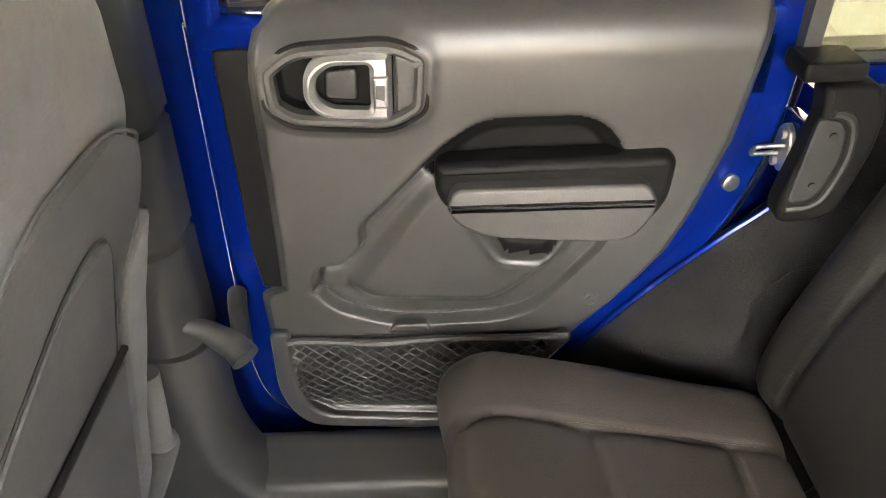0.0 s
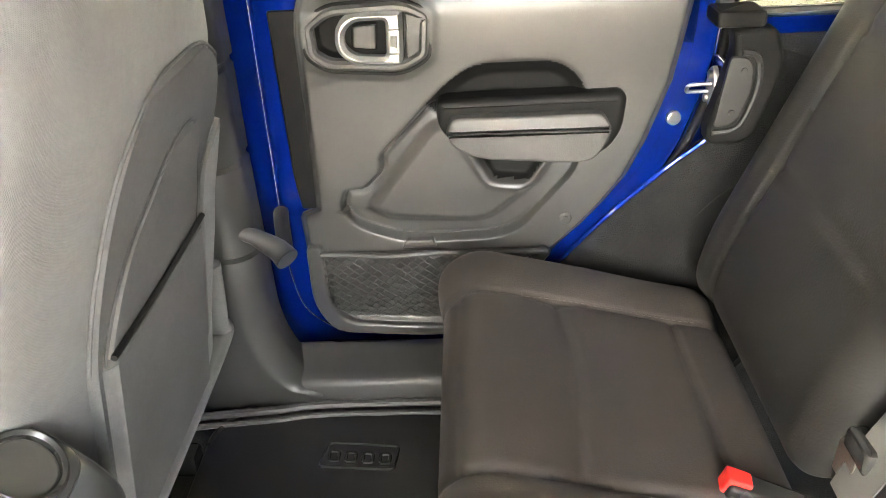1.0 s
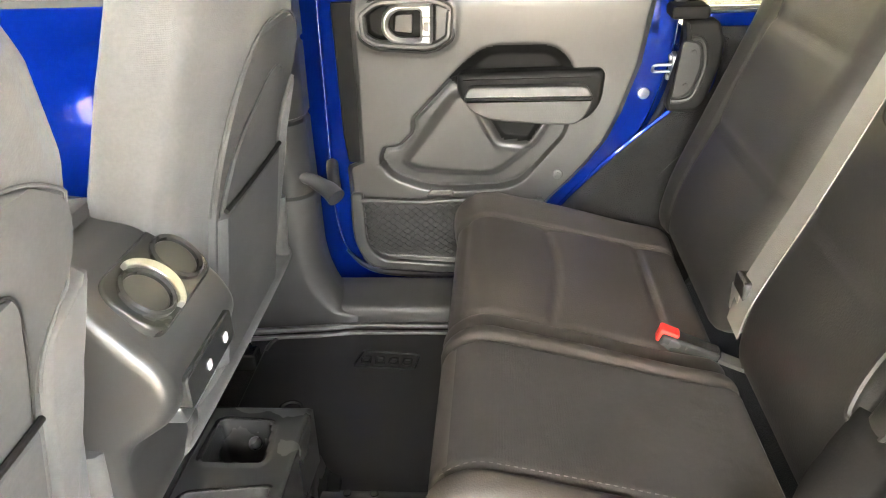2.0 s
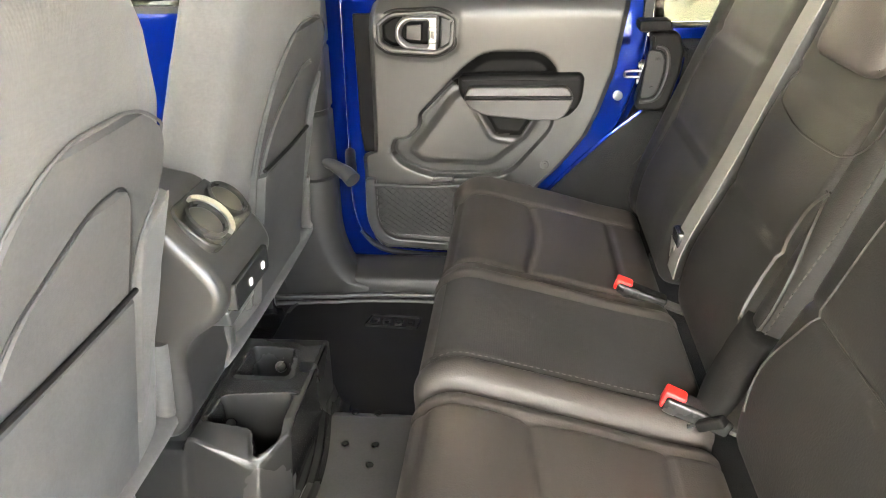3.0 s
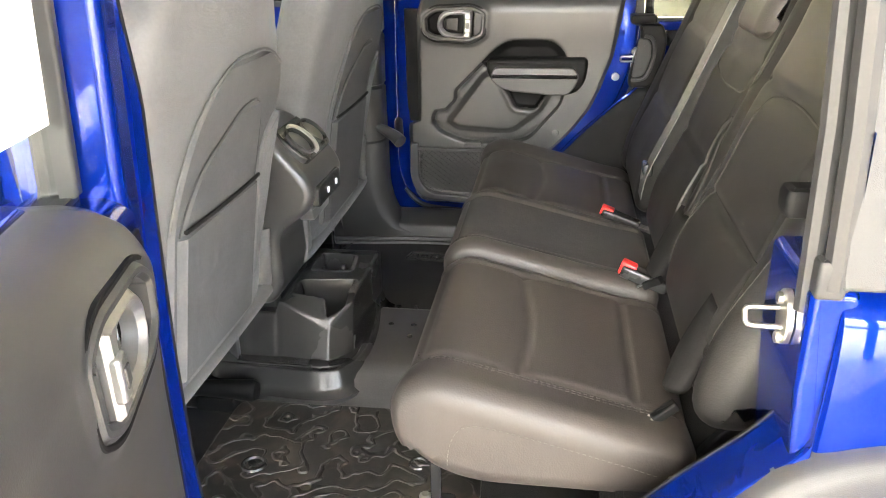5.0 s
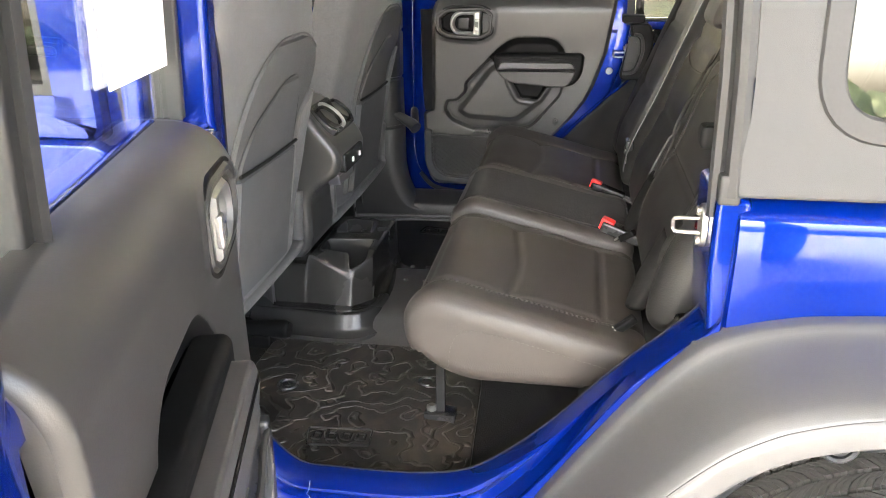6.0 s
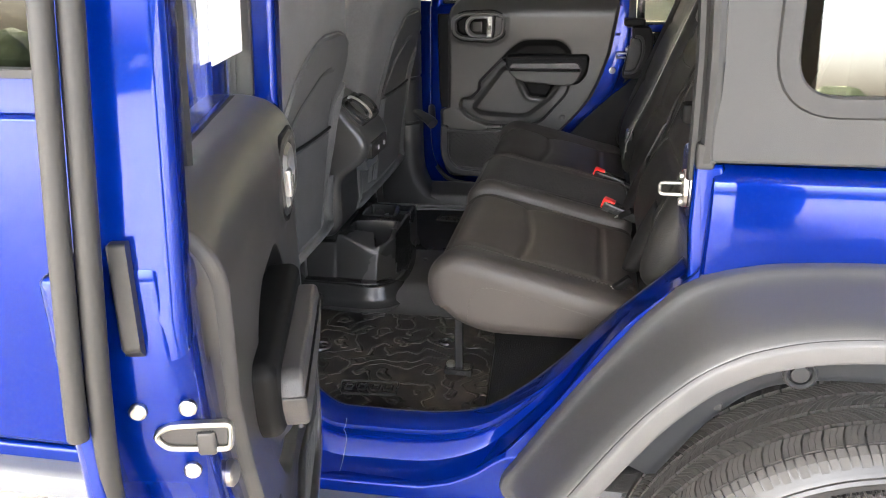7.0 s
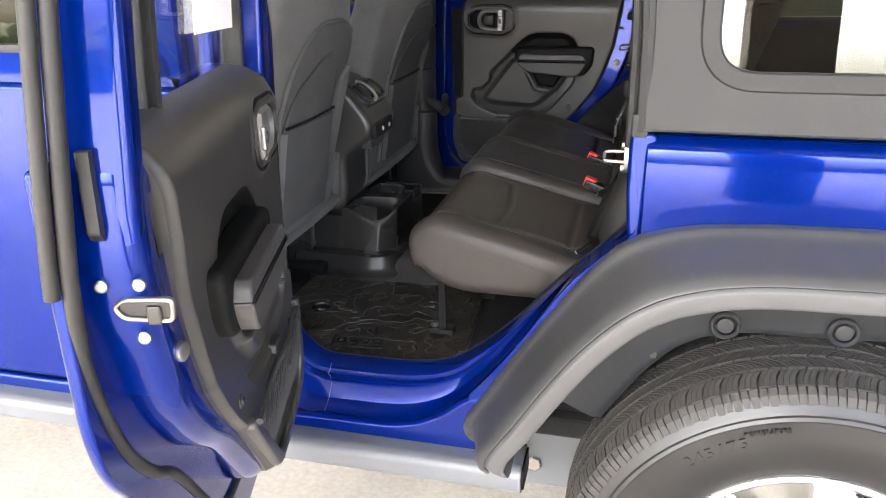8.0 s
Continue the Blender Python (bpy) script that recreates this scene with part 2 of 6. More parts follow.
def ring_plate(bm, outer, inner, d0, d1, put, r=0.003):
    """A frame between two outlines with the same number of points."""
    s = 1 if d1 > d0 else -1
    oi, io = inset(outer, r), inset(inner, -r)
    rings = [[put(*q, d0) for q in outer], [put(*q, d1 - s * r) for q in outer], [put(*q, d1) for q in oi], [put(*q, d1) for q in io], [put(*q, d1 - s * r) for q in inner], [put(*q, d0) for q in inner]]
    rings.append(rings[0])
    rows = [[bm.verts.new(p) for p in rg] for rg in rings[:-1]]
    rows.append(rows[0])
    k = len(rows[0])
    for a, b in zip(rows, rows[1:]):
        for i in range(k):
            j = (i + 1) % k
            bm.faces.new((a[i], a[j], b[j], b[i]))
    return bm


def rbox(bm, lo, hi, r=0.006, corner=None):
    """A box with rounded edges."""
    pts = fillet([(lo[0], lo[1]), (hi[0], lo[1]), (hi[0], hi[1]), (lo[0], hi[1])], corner or r, 3)
    return plate(bm, pts, lo[2], hi[2], lambda u, v, d: (u, v, d), r, r, 2)


def tube(bm, pts, r, n=10, closed=False, cap=True, flat=1.0):
    """A round bar along a line of points; r is one radius or one a point."""
    pts = [Vector(p) for p in pts]
    rings, c = [], len(pts)
    up = None
    for i, p in enumerate(pts):
        a = pts[i - 1] if (i or closed) else p
        b = pts[(i + 1) % c] if (i < c - 1 or closed) else p
        t = (b - a).normalized()
        if up is None:
            up = Vector((0, 0, 1)) if abs(t.z) < 0.9 else Vector((1, 0, 0))
        side = t.cross(up).normalized()
        up = side.cross(t).normalized()
        rr = r[i] if isinstance(r, (list, tuple)) else r
        rings.append([p + side * math.cos(2 * math.pi * k / n) * rr + up * math.sin(2 * math.pi * k / n) * rr * flat for k in range(n)])
    if closed:
        rings.append(rings[0])
        rows = [[bm.verts.new(q) for q in rg] for rg in rings[:-1]]
        rows.append(rows[0])
        for a, b in zip(rows, rows[1:]):
            for i in range(n):
                j = (i + 1) % n
                bm.faces.new((a[i], a[j], b[j], b[i]))
        return bm
    return loft(bm, rings, True, cap)


def curve(pts, n=8):
    """A smooth line through points of any dimension (Catmull-Rom)."""
    pts = [Vector(p) for p in pts]
    out = []
    for i in range(len(pts) - 1):
        p0, p1, p2, p3 = pts[max(0, i - 1)], pts[i], pts[i + 1], pts[min(len(pts) - 1, i + 2)]
        for k in range(n):
            t = k / n
            out.append(0.5 * ((2 * p1) + (p2 - p0) * t + (2 * p0 - 5 * p1 + 4 * p2 - p3) * t * t + (3 * p1 - p0 - 3 * p2 + p3) * t ** 3))
    out.append(pts[-1])
    return out


def resample(pts, n, closed=True):
    """n points at even steps along a line."""
    pts = [Vector(p) for p in pts]
    if closed:
        pts = pts + [pts[0]]
    run = [0.0]
    for a, b in zip(pts, pts[1:]):
        run.append(run[-1] + (b - a).length)
    out, j = [], 0
    for k in range(n):
        s = run[-1] * k / (n if closed else n - 1)
        while j < len(run) - 2 and run[j + 1] < s:
            j += 1
        f = (s - run[j]) / max(1e-9, run[j + 1] - run[j])
        out.append(pts[j].lerp(pts[j + 1], min(1, max(0, f))))
    return out


def disc(bm, at, axis, r, h, n=20, bevel=0.15):
    """A round button along an axis."""
    ax = Vector(axis).normalized()
    u = ax.orthogonal().normalized()
    v = ax.cross(u)
    at = Vector(at)
    rings = [[at + ax * hh + (u * math.cos(2 * math.pi * k / n) + v * math.sin(2 * math.pi * k / n)) * rr for k in range(n)] for rr, hh in ((r, 0), (r, h * (1 - bevel)), (r * (1 - bevel), h))]
    return loft(bm, rings)


def pad(bm, profile, y0, y1, round_end=0.04, ny=48, nr=96, shape=None, warp=None):
    """A stuffed pad: a closed profile in x and z carried from y0 to y1 with rounded ends. shape(x, y, z) sinks seams along the normal; warp moves points."""
    prof = resample(fillet(profile, 0.03, 5), nr)
    cen = sum(prof, Vector((0, 0))) / nr
    nor = []
    for i in range(nr):
        t = prof[(i + 1) % nr] - prof[i - 1]
        nn = Vector((t.y, -t.x)).normalized()
        if nn.dot(prof[i] - cen) < 0:
            nn = -nn
        nor.append(nn)
    ys = []
    for k in range(ny + 1):
        w = -1 + 2 * k / ny
        w = math.copysign(abs(w) ** 0.8, w)
        ys.append((y0 + y1) / 2 + w * (y1 - y0) / 2)
    rings = []
    for y in ys:
        edge = min(y - y0, y1 - y)
        e = max(0.0, 1 - edge / round_end)
        ins = round_end * (1 - math.sqrt(max(0.0, 1 - e * e)))
        ring = []
        for p, nn in zip(prof, nor):
            q = p - nn * min(ins, 0.85 * (p - cen).length)
            sink = shape(q.x, y, q.y) if shape else 0.0
            q = q - nn * sink
            pt = (q.x, y, q.y)
            ring.append(warp(*pt) if warp else pt)
        rings.append(ring)
    return loft(bm, rings)


def groove(v, at, width=0.008, depth=0.008):
    return depth * math.exp(-((v - at) / width) ** 2)


def flat(u, v, d):
    return (u, v, d)


# ---- setting ----
def slab(name, lo, hi, mat, label, kind="structure", r=0.004):
    bm = bmesh.new()
    rbox(bm, lo, hi, r)
    return tagged(part(name, bm, mat), label, name.split("_")[0], kind=kind)


def ground():
    bm = bmesh.new()
    n = 24
    xs = [math.copysign(abs(k / n) ** 3, k) * 400 for k in range(-n, n + 1)]
    rows = [[bm.verts.new((x, y, 0.03)) for x in xs] for y in xs]
    for a, b in zip(rows, rows[1:]):
        for i in range(len(xs) - 1):
            bm.faces.new((a[i], a[i + 1], b[i + 1], b[i]))
    tagged(part("ground", bm, CONCRETE), "pale worn concrete yard floor under the car", "ground", kind="structure")


ground()
slab("wall_far", (-9, 4.2, 0.02), (3.8, 4.4, 4.2), CREAM, "cream painted wall standing beyond the car")
slab("wall_front", (-9.2, -3.0, 0.02), (-9.0, 4.4, 4.2), CREAM, "cream side wall of the bay")
# out of view: added to cut the sky light from the rear
slab("wall_rear", (5.0, -2.5, 0.02), (5.2, 4.4, 4.2), DARKWALL, "unseen dark brown wall added to hold back light from the rear")
slab("bay_post", (0.49, -3.7, 0.02), (0.87, -3.4, 4.2), DARKWALL, "dark brown post at the mouth of the bay")
# unseen roof, its edge placed to limit the light from above
slab("ceiling", (-9.2, -5.7, 4.2), (5.2, 4.4, 4.4), CANOPY, "unseen grey canopy roof that blocks sun and sky overhead")



def hedge():
    """Ragged line of green scrub far across the yard."""
    bm = bmesh.new()
    rnd = random.Random(9)
    for k in range(260):
        x, y = -60 + 120 * k / 259 + rnd.uniform(-0.6, 0.6), -34 + rnd.uniform(-2.5, 2.5)
        r = rnd.uniform(0.7, 1.7)
        verts = bmesh.ops.create_icosphere(bm, subdivisions=2, radius=r)["verts"]
        for v in verts:
            v.co *= 1 + 0.28 * noise.noise(v.co * 2.3 + Vector((k, 0, 0)))
            v.co += Vector((x, y, r * 0.55 + rnd.uniform(0.0, 0.06)))
    tagged(part("hedge", bm, LEAF, smooth=False), "distant green scrub along the edge of the yard", "hedge", kind="stuff")


hedge()

# ---- car body ----
SIDE_Y = 0.765
car = thing("car", (0.3, 0, 0.5), "blue four-door off-road car body with a grey hard top", "car")

IN_LINE = [(0.040, 1.30), (0.041, 1.12), (0.040, 1.03), (0.016, 0.979), (-0.073, 0.889), (-0.169, 0.78), (-0.242, 0.713), (-0.30, 0.677), (-0.386, 0.662), (-0.50, 0.660), (-0.61, 0.664), (-0.672, 0.70), (-0.695, 0.78), (-0.70, 1.0), (-0.69, 1.30)]
OUT_LINE = [(0.043, 1.30), (0.044, 1.12), (0.041, 1.008), (-0.018, 0.945), (-0.075, 0.883), (-0.165, 0.75), (-0.248, 0.645), (-0.30, 0.598), (-0.383, 0.563), (-0.50, 0.556), (-0.62, 0.556), (-0.70, 0.585), (-0.735, 0.70), (-0.742, 1.0), (-0.735, 1.30)]


def lerp_line(a, b, f):
    return [tuple(p.lerp(q, f)) for p, q in zip(a, b)]


def jamb(s):
    """The painted door opening: an inner crest, a trough and the outer edge."""
    a = resample(curve([(x, z, 0) for x, z in IN_LINE], 8), 110, False)
    b = resample(curve([(x, z, 0) for x, z in OUT_LINE], 8), 110, False)
    if s < 0:
        # the open side: the front post stands further back and runs up to the roof
        def post(line, top):
            moved = [(q[0] + 0.067 * min(1.0, max(0.0, (-0.5 - q[0]) / 0.15)), q[1], 0) for q in line]
            return resample(moved + [(top, 1.50, 0), (top - 0.006, 1.72, 0)], 130, False)
        a, b = post(a, -0.638), post(b, -0.668)
    rings = []
    for f, y in ((-0.06, 0.690), (-0.04, 0.705), (0.0, 0.722), (0.08, 0.730), (0.2, 0.729), (0.32, 0.720), (0.5, 0.716), (0.78, 0.722), (0.88, 0.735), (0.94, 0.750), (0.97, 0.757), (0.985, 0.750), (0.985, 0.70)):
        rings.append([(q[0], s * y, q[1]) for q in lerp_line(a, b, f)])
    bm = bmesh.new()
    loft(bm, rings, False, False)
    if s < 0:
        part("door_opening", bm, BLUE, car, "glossy blue painted door jamb")
    else:
        bm.free()
        bm = bmesh.new()
        rim = resample(curve([(0.010, 1.075, 0), (-0.024, 1.040, 0), (-0.060, 1.011, 0), (-0.107, 0.969, 0), (-0.158, 0.920, 0), (-0.206, 0.868, 0), (-0.305, 0.752, 0)], 8), 60, False)
        tube(bm, [(q[0] + 0.006, s * 0.741, q[1] - 0.006) for q in rim], 0.0040, 8)
        part("jamb_flange", bm, BLUE, car, "thin blue edge of the door opening")
        return
    if s < 0:
        bm = bmesh.new()
        tube(bm, [(-0.535 - 0.012 * k / 7 + 0.002 * math.sin(k * 2.1), s * yy, zz) for k, (yy, zz) in enumerate(((0.724, 0.660), (0.731, 0.650), (0.730, 0.639), (0.721, 0.627), (0.717, 0.608), (0.722, 0.582), (0.736, 0.571), (0.752, 0.565)))], 0.0008, 6)
        part("seam_sealer", bm, STEP, car, "pale sealer line across the sill")
    bm = bmesh.new()
    tube(bm, [(q[0], s * 0.690, q[1] + 0.001) for q in lerp_line(a, b, -0.05)], 0.0022, 8)
    part("opening_seal", bm, PLASTIC, car, "black rubber seal along the door opening")


def side_panel(s):
    out = resample(curve([(x, z, 0) for x, z in OUT_LINE], 8), 110, False)
    front = [(q[0], q[1]) for q in out if q[0] > -0.31 and q[1] < 1.150]
    arch = [(-0.262, 0.60), (-0.245, 0.596), (-0.215, 0.645), (-0.145, 0.755), (-0.072, 0.862), (-0.03, 0.918), (0.016, 0.966), (0.06, 0.990), (0.105, 1.003), (0.16, 1.012), (0.30, 1.020), (0.62, 1.020), (0.74, 1.0), (0.85, 0.9), (0.95, 0.75), (1.04, 0.62)]
    ax, az = zip(*arch[1:])
    fx_, fz_ = zip(*sorted(front))
    cols = list(np.linspace(-0.243, 0.0435, 60)) + list(np.linspace(0.046, 1.16, 70))
    rows = []
    for x in cols:
        lo = float(np.interp(x, ax, az)) - 0.004
        hi = float(np.interp(x, fx_, fz_)) if x < 0.0435 else 1.159
        col = []
        for k in range(27):
            f = k / 26
            f = f if x < 0.0435 else f ** 0.75
            z = lo + max(0.004, hi - lo) * f
            y = SIDE_Y + 0.005 - 0.6 * min(0.1, max(0.0, 1.10 - z)) ** 2 - 0.009 * (max(0.0, z - 1.092) / 0.06) ** 2 - 0.034 * max(0.0, (z - 1.132) / 0.027) ** 2.2
            y -= 0.004 * max(0.0, 1 - (x - 0.046) / 0.006) ** 2 * (x >= 0.0435)
            if x < 0.0435:
                y = min(y, SIDE_Y + 0.005 - 0.009 * max(0.0, 1 - (hi - z) / 0.012) ** 2)
            col.append((x, s * y, z))
        rows.append(col + [(x, s * 0.725, q[2]) for q in reversed(col)])
    bm = bmesh.new()
    loft(bm, rows)
    part("quarter_panel", bm, BLUE, car, "glossy blue rear quarter panel")
    bm = bmesh.new()
    plate(bm, fillet([(-2.0, 0.50), (-0.16, 0.50), (-0.16, 0.64), (-0.235, 0.648), (-0.262, 0.632), (-0.30, 0.600), (-0.345, 0.576), (-0.40, 0.563), (-0.70, 0.560), (-2.0, 0.560)], 0.012), 0.66, SIDE_Y, lambda u, v, d: (u, s * d, v), 0.01)
    part("rocker_panel", bm, BLUE, car, "blue sill below the doors")


def flare(s):
    """Wheel flare: a broad rounded lip that sweeps over the wheel."""
    inner = [(-0.205, 0.556), (-0.232, 0.560), (-0.250, 0.580), (-0.246, 0.606), (-0.219, 0.648), (-0.150, 0.757), (-0.072, 0.870), (-0.03, 0.925), (0.016, 0.973), (0.06, 0.996), (0.105, 1.009), (0.16, 1.018), (0.30, 1.025), (0.62, 1.025), (0.74, 1.0), (0.85, 0.9), (0.95, 0.75), (1.04, 0.60), (1.05, 0.54)]
    lip = [(-0.172, 0.604), (-0.180, 0.610), (-0.180, 0.624), (-0.166, 0.650), (-0.135, 0.696), (-0.093, 0.763), (-0.050, 0.826), (-0.014, 0.870), (0.028, 0.912), (0.064, 0.937), (0.103, 0.956), (0.179, 0.976), (0.30, 0.985), (0.60, 0.985), (0.68, 0.95), (0.76, 0.85), (0.85, 0.72), (0.93, 0.60), (0.95, 0.54)]
    a = resample(curve([(x, z, 0) for x, z in inner], 8), 120, False)
    b = resample(curve([(x, z, 0) for x, z in lip], 8), 120, False)
    rings = []
    for f, y in ((-0.02, 0.70), (-0.02, 0.768), (0.0, 0.780), (0.04, 0.787), (0.14, 0.792), (0.24, 0.800), (0.33, 0.814), (0.42, 0.838), (0.51, 0.866), (0.59, 0.890), (0.66, 0.905), (0.74, 0.914), (0.88, 0.923), (0.955, 0.925), (0.972, 0.921), (0.984, 0.921), (1.0, 0.924)):
        rings.append([(q[0], s * y, q[1]) for q in lerp_line(a, b, f)])
    bm = bmesh.new()
    loft(bm, rings, False, False)
    fl = part("wheel_flare", bm, FLARE, car, "satin grey moulded wheel flare")
    bm = bmesh.new()
    rings = []
    edge = lerp_line(a, b, 1.02)
    for k, y in ((-0.001, 0.922), (0.003, 0.926), (0.008, 0.928), (0.026, 0.929), (0.032, 0.926), (0.034, 0.914), (0.032, 0.86)):
        ring = []
        for q in edge:
            d = Vector((0.345 - q[0], 0.50 - q[1])).normalized() * k
            ring.append((q[0] + d.x, s * y, q[1] + d.y))
        rings.append(ring)
    loft(bm, rings, False, False)
    part("flare_lip", bm, FLARE, fl)
    bm = bmesh.new()
    rings = []
    for k, y in ((0.028, 0.895), (0.030, 0.815), (0.040, 0.806), (0.120, 0.800), (0.140, 0.785), (0.146, 0.70), (0.135, 0.515)):
        ring = []
        for q in edge[10:]:
            d = Vector((0.345 - q[0], 0.47 - q[1])).normalized() * k
            ring.append((q[0] + d.x, s * y, q[1] + d.y))
        rings.append(ring)
    loft(bm, rings, False, False)
    plate(bm, fillet([(-0.16, 0.46), (-0.10, 0.66), (0.02, 0.84), (0.10, 0.91), (0.22, 0.95), (0.58, 0.95), (0.70, 0.88), (0.85, 0.66), (0.90, 0.46)], 0.03), 0.505, 0.518, lambda u, v, d: (u, s * d, v), 0.004)
    ln = part("wheel_liner", bm, LINER, car, "dark plastic wheel arch liner")
    for x, z in ((0.188, 0.862), (0.362, 0.868), (0.53, 0.868)):
        bm = bmesh.new()
        o = [(x + 0.024 * math.cos(2 * math.pi * k / 24), z + 0.024 * math.sin(2 * math.pi * k / 24)) for k in range(24)]
        ring_plate(bm, o, inset(o, 0.007), 0.798, 0.811, lambda u, v, d: (u, s * d, v), 0.003)
        disc(bm, (x, s * 0.800, z), (0, s, 0), 0.013, 0.010)
        part("liner_clip", bm, LINER, ln)
    for x, z in ((0.082, 0.792), (0.0, 0.700)):
        bm = bmesh.new()
        rbox(bm, (x - 0.006, min(s * 0.79, s * 0.80), z - 0.006), (x + 0.006, max(s * 0.79, s * 0.80), z + 0.006), 0.002)
        part("liner_slot", bm, GLOSSY, ln)


def hard_top(s):
    """Grey side of the hard top with the rear window's opening through it."""
    def put(u, v, d):
        return (u, s * (d - (v - 1.16) * 0.10), v)
    hx, hz = (0.128, 1.246) if s < 0 else (-0.004, 1.224)
    hole = fillet([(hx, hz), (hx, 1.62), (1.02, 1.62), (1.02, hz)], 0.07 if s < 0 else 0.02, 8)
    out = []
    for p in hole:
        c = Vector((0.57, 1.44))
        d = (Vector(p) - c)
        k = 9
        for lim, v in (((1.16 - 0.57), d.x), ((0.57 - (0.035 if s < 0 else -0.022)), -d.x), ((1.76 - 1.44), d.y), ((1.44 - 1.162), -d.y)):
            if v > 1e-6:
                k = min(k, lim / v)
        out.append(tuple(c + d * k))
    bm = bmesh.new()
    ring_plate(bm, out, hole, 0.735, SIDE_Y, put, 0.004)
    part("hard_top_side", bm, TOPGREY, car, "grey textured hard top side")
    bm = bmesh.new()
    ring_plate(bm, inset(hole, -0.020 if s < 0 else -0.006), inset(hole, 0.010 if s < 0 else 0.002), SIDE_Y - 0.006, SIDE_Y + 0.004, put, 0.003)
    part("window_seal", bm, SEAL, car, "black rubber window seal")
    bm = bmesh.new()
    plate(bm, inset(hole, 0.006), 0.748, 0.753, put, 0.001)
    g = part("window_pane", bm, DARKGLASS, car, "tinted rear side window pane")
    g.visible_shadow = False
    if s > 0:
        return
    bm = bmesh.new()
    tube(bm, [(0.036, s * 0.752, 1.16), (0.034, s * 0.745, 1.30), (0.02, s * 0.725, 1.60), (0.012, s * 0.715, 1.76)], 0.012, 8)
    tube(bm, [(0.020, s * 0.735, 1.13), (0.018, s * 0.728, 1.30), (0.004, s * 0.71, 1.60), (-0.002, s * 0.70, 1.76)], 0.010, 8)
    part("pillar_seal", bm, SEAL, car, "ribbed rubber seal beside the hard top")
    bm = bmesh.new()
    rbox(bm, (0.018, min(s * 0.738, s * 0.760), 1.150), (0.044, max(s * 0.738, s * 0.760), 1.188), 0.005)
    part("seal_cap", bm, SEAL, car)


for s in (-1, 1):
    jamb(s)
    side_panel(s)
    flare(s)
    hard_top(s)


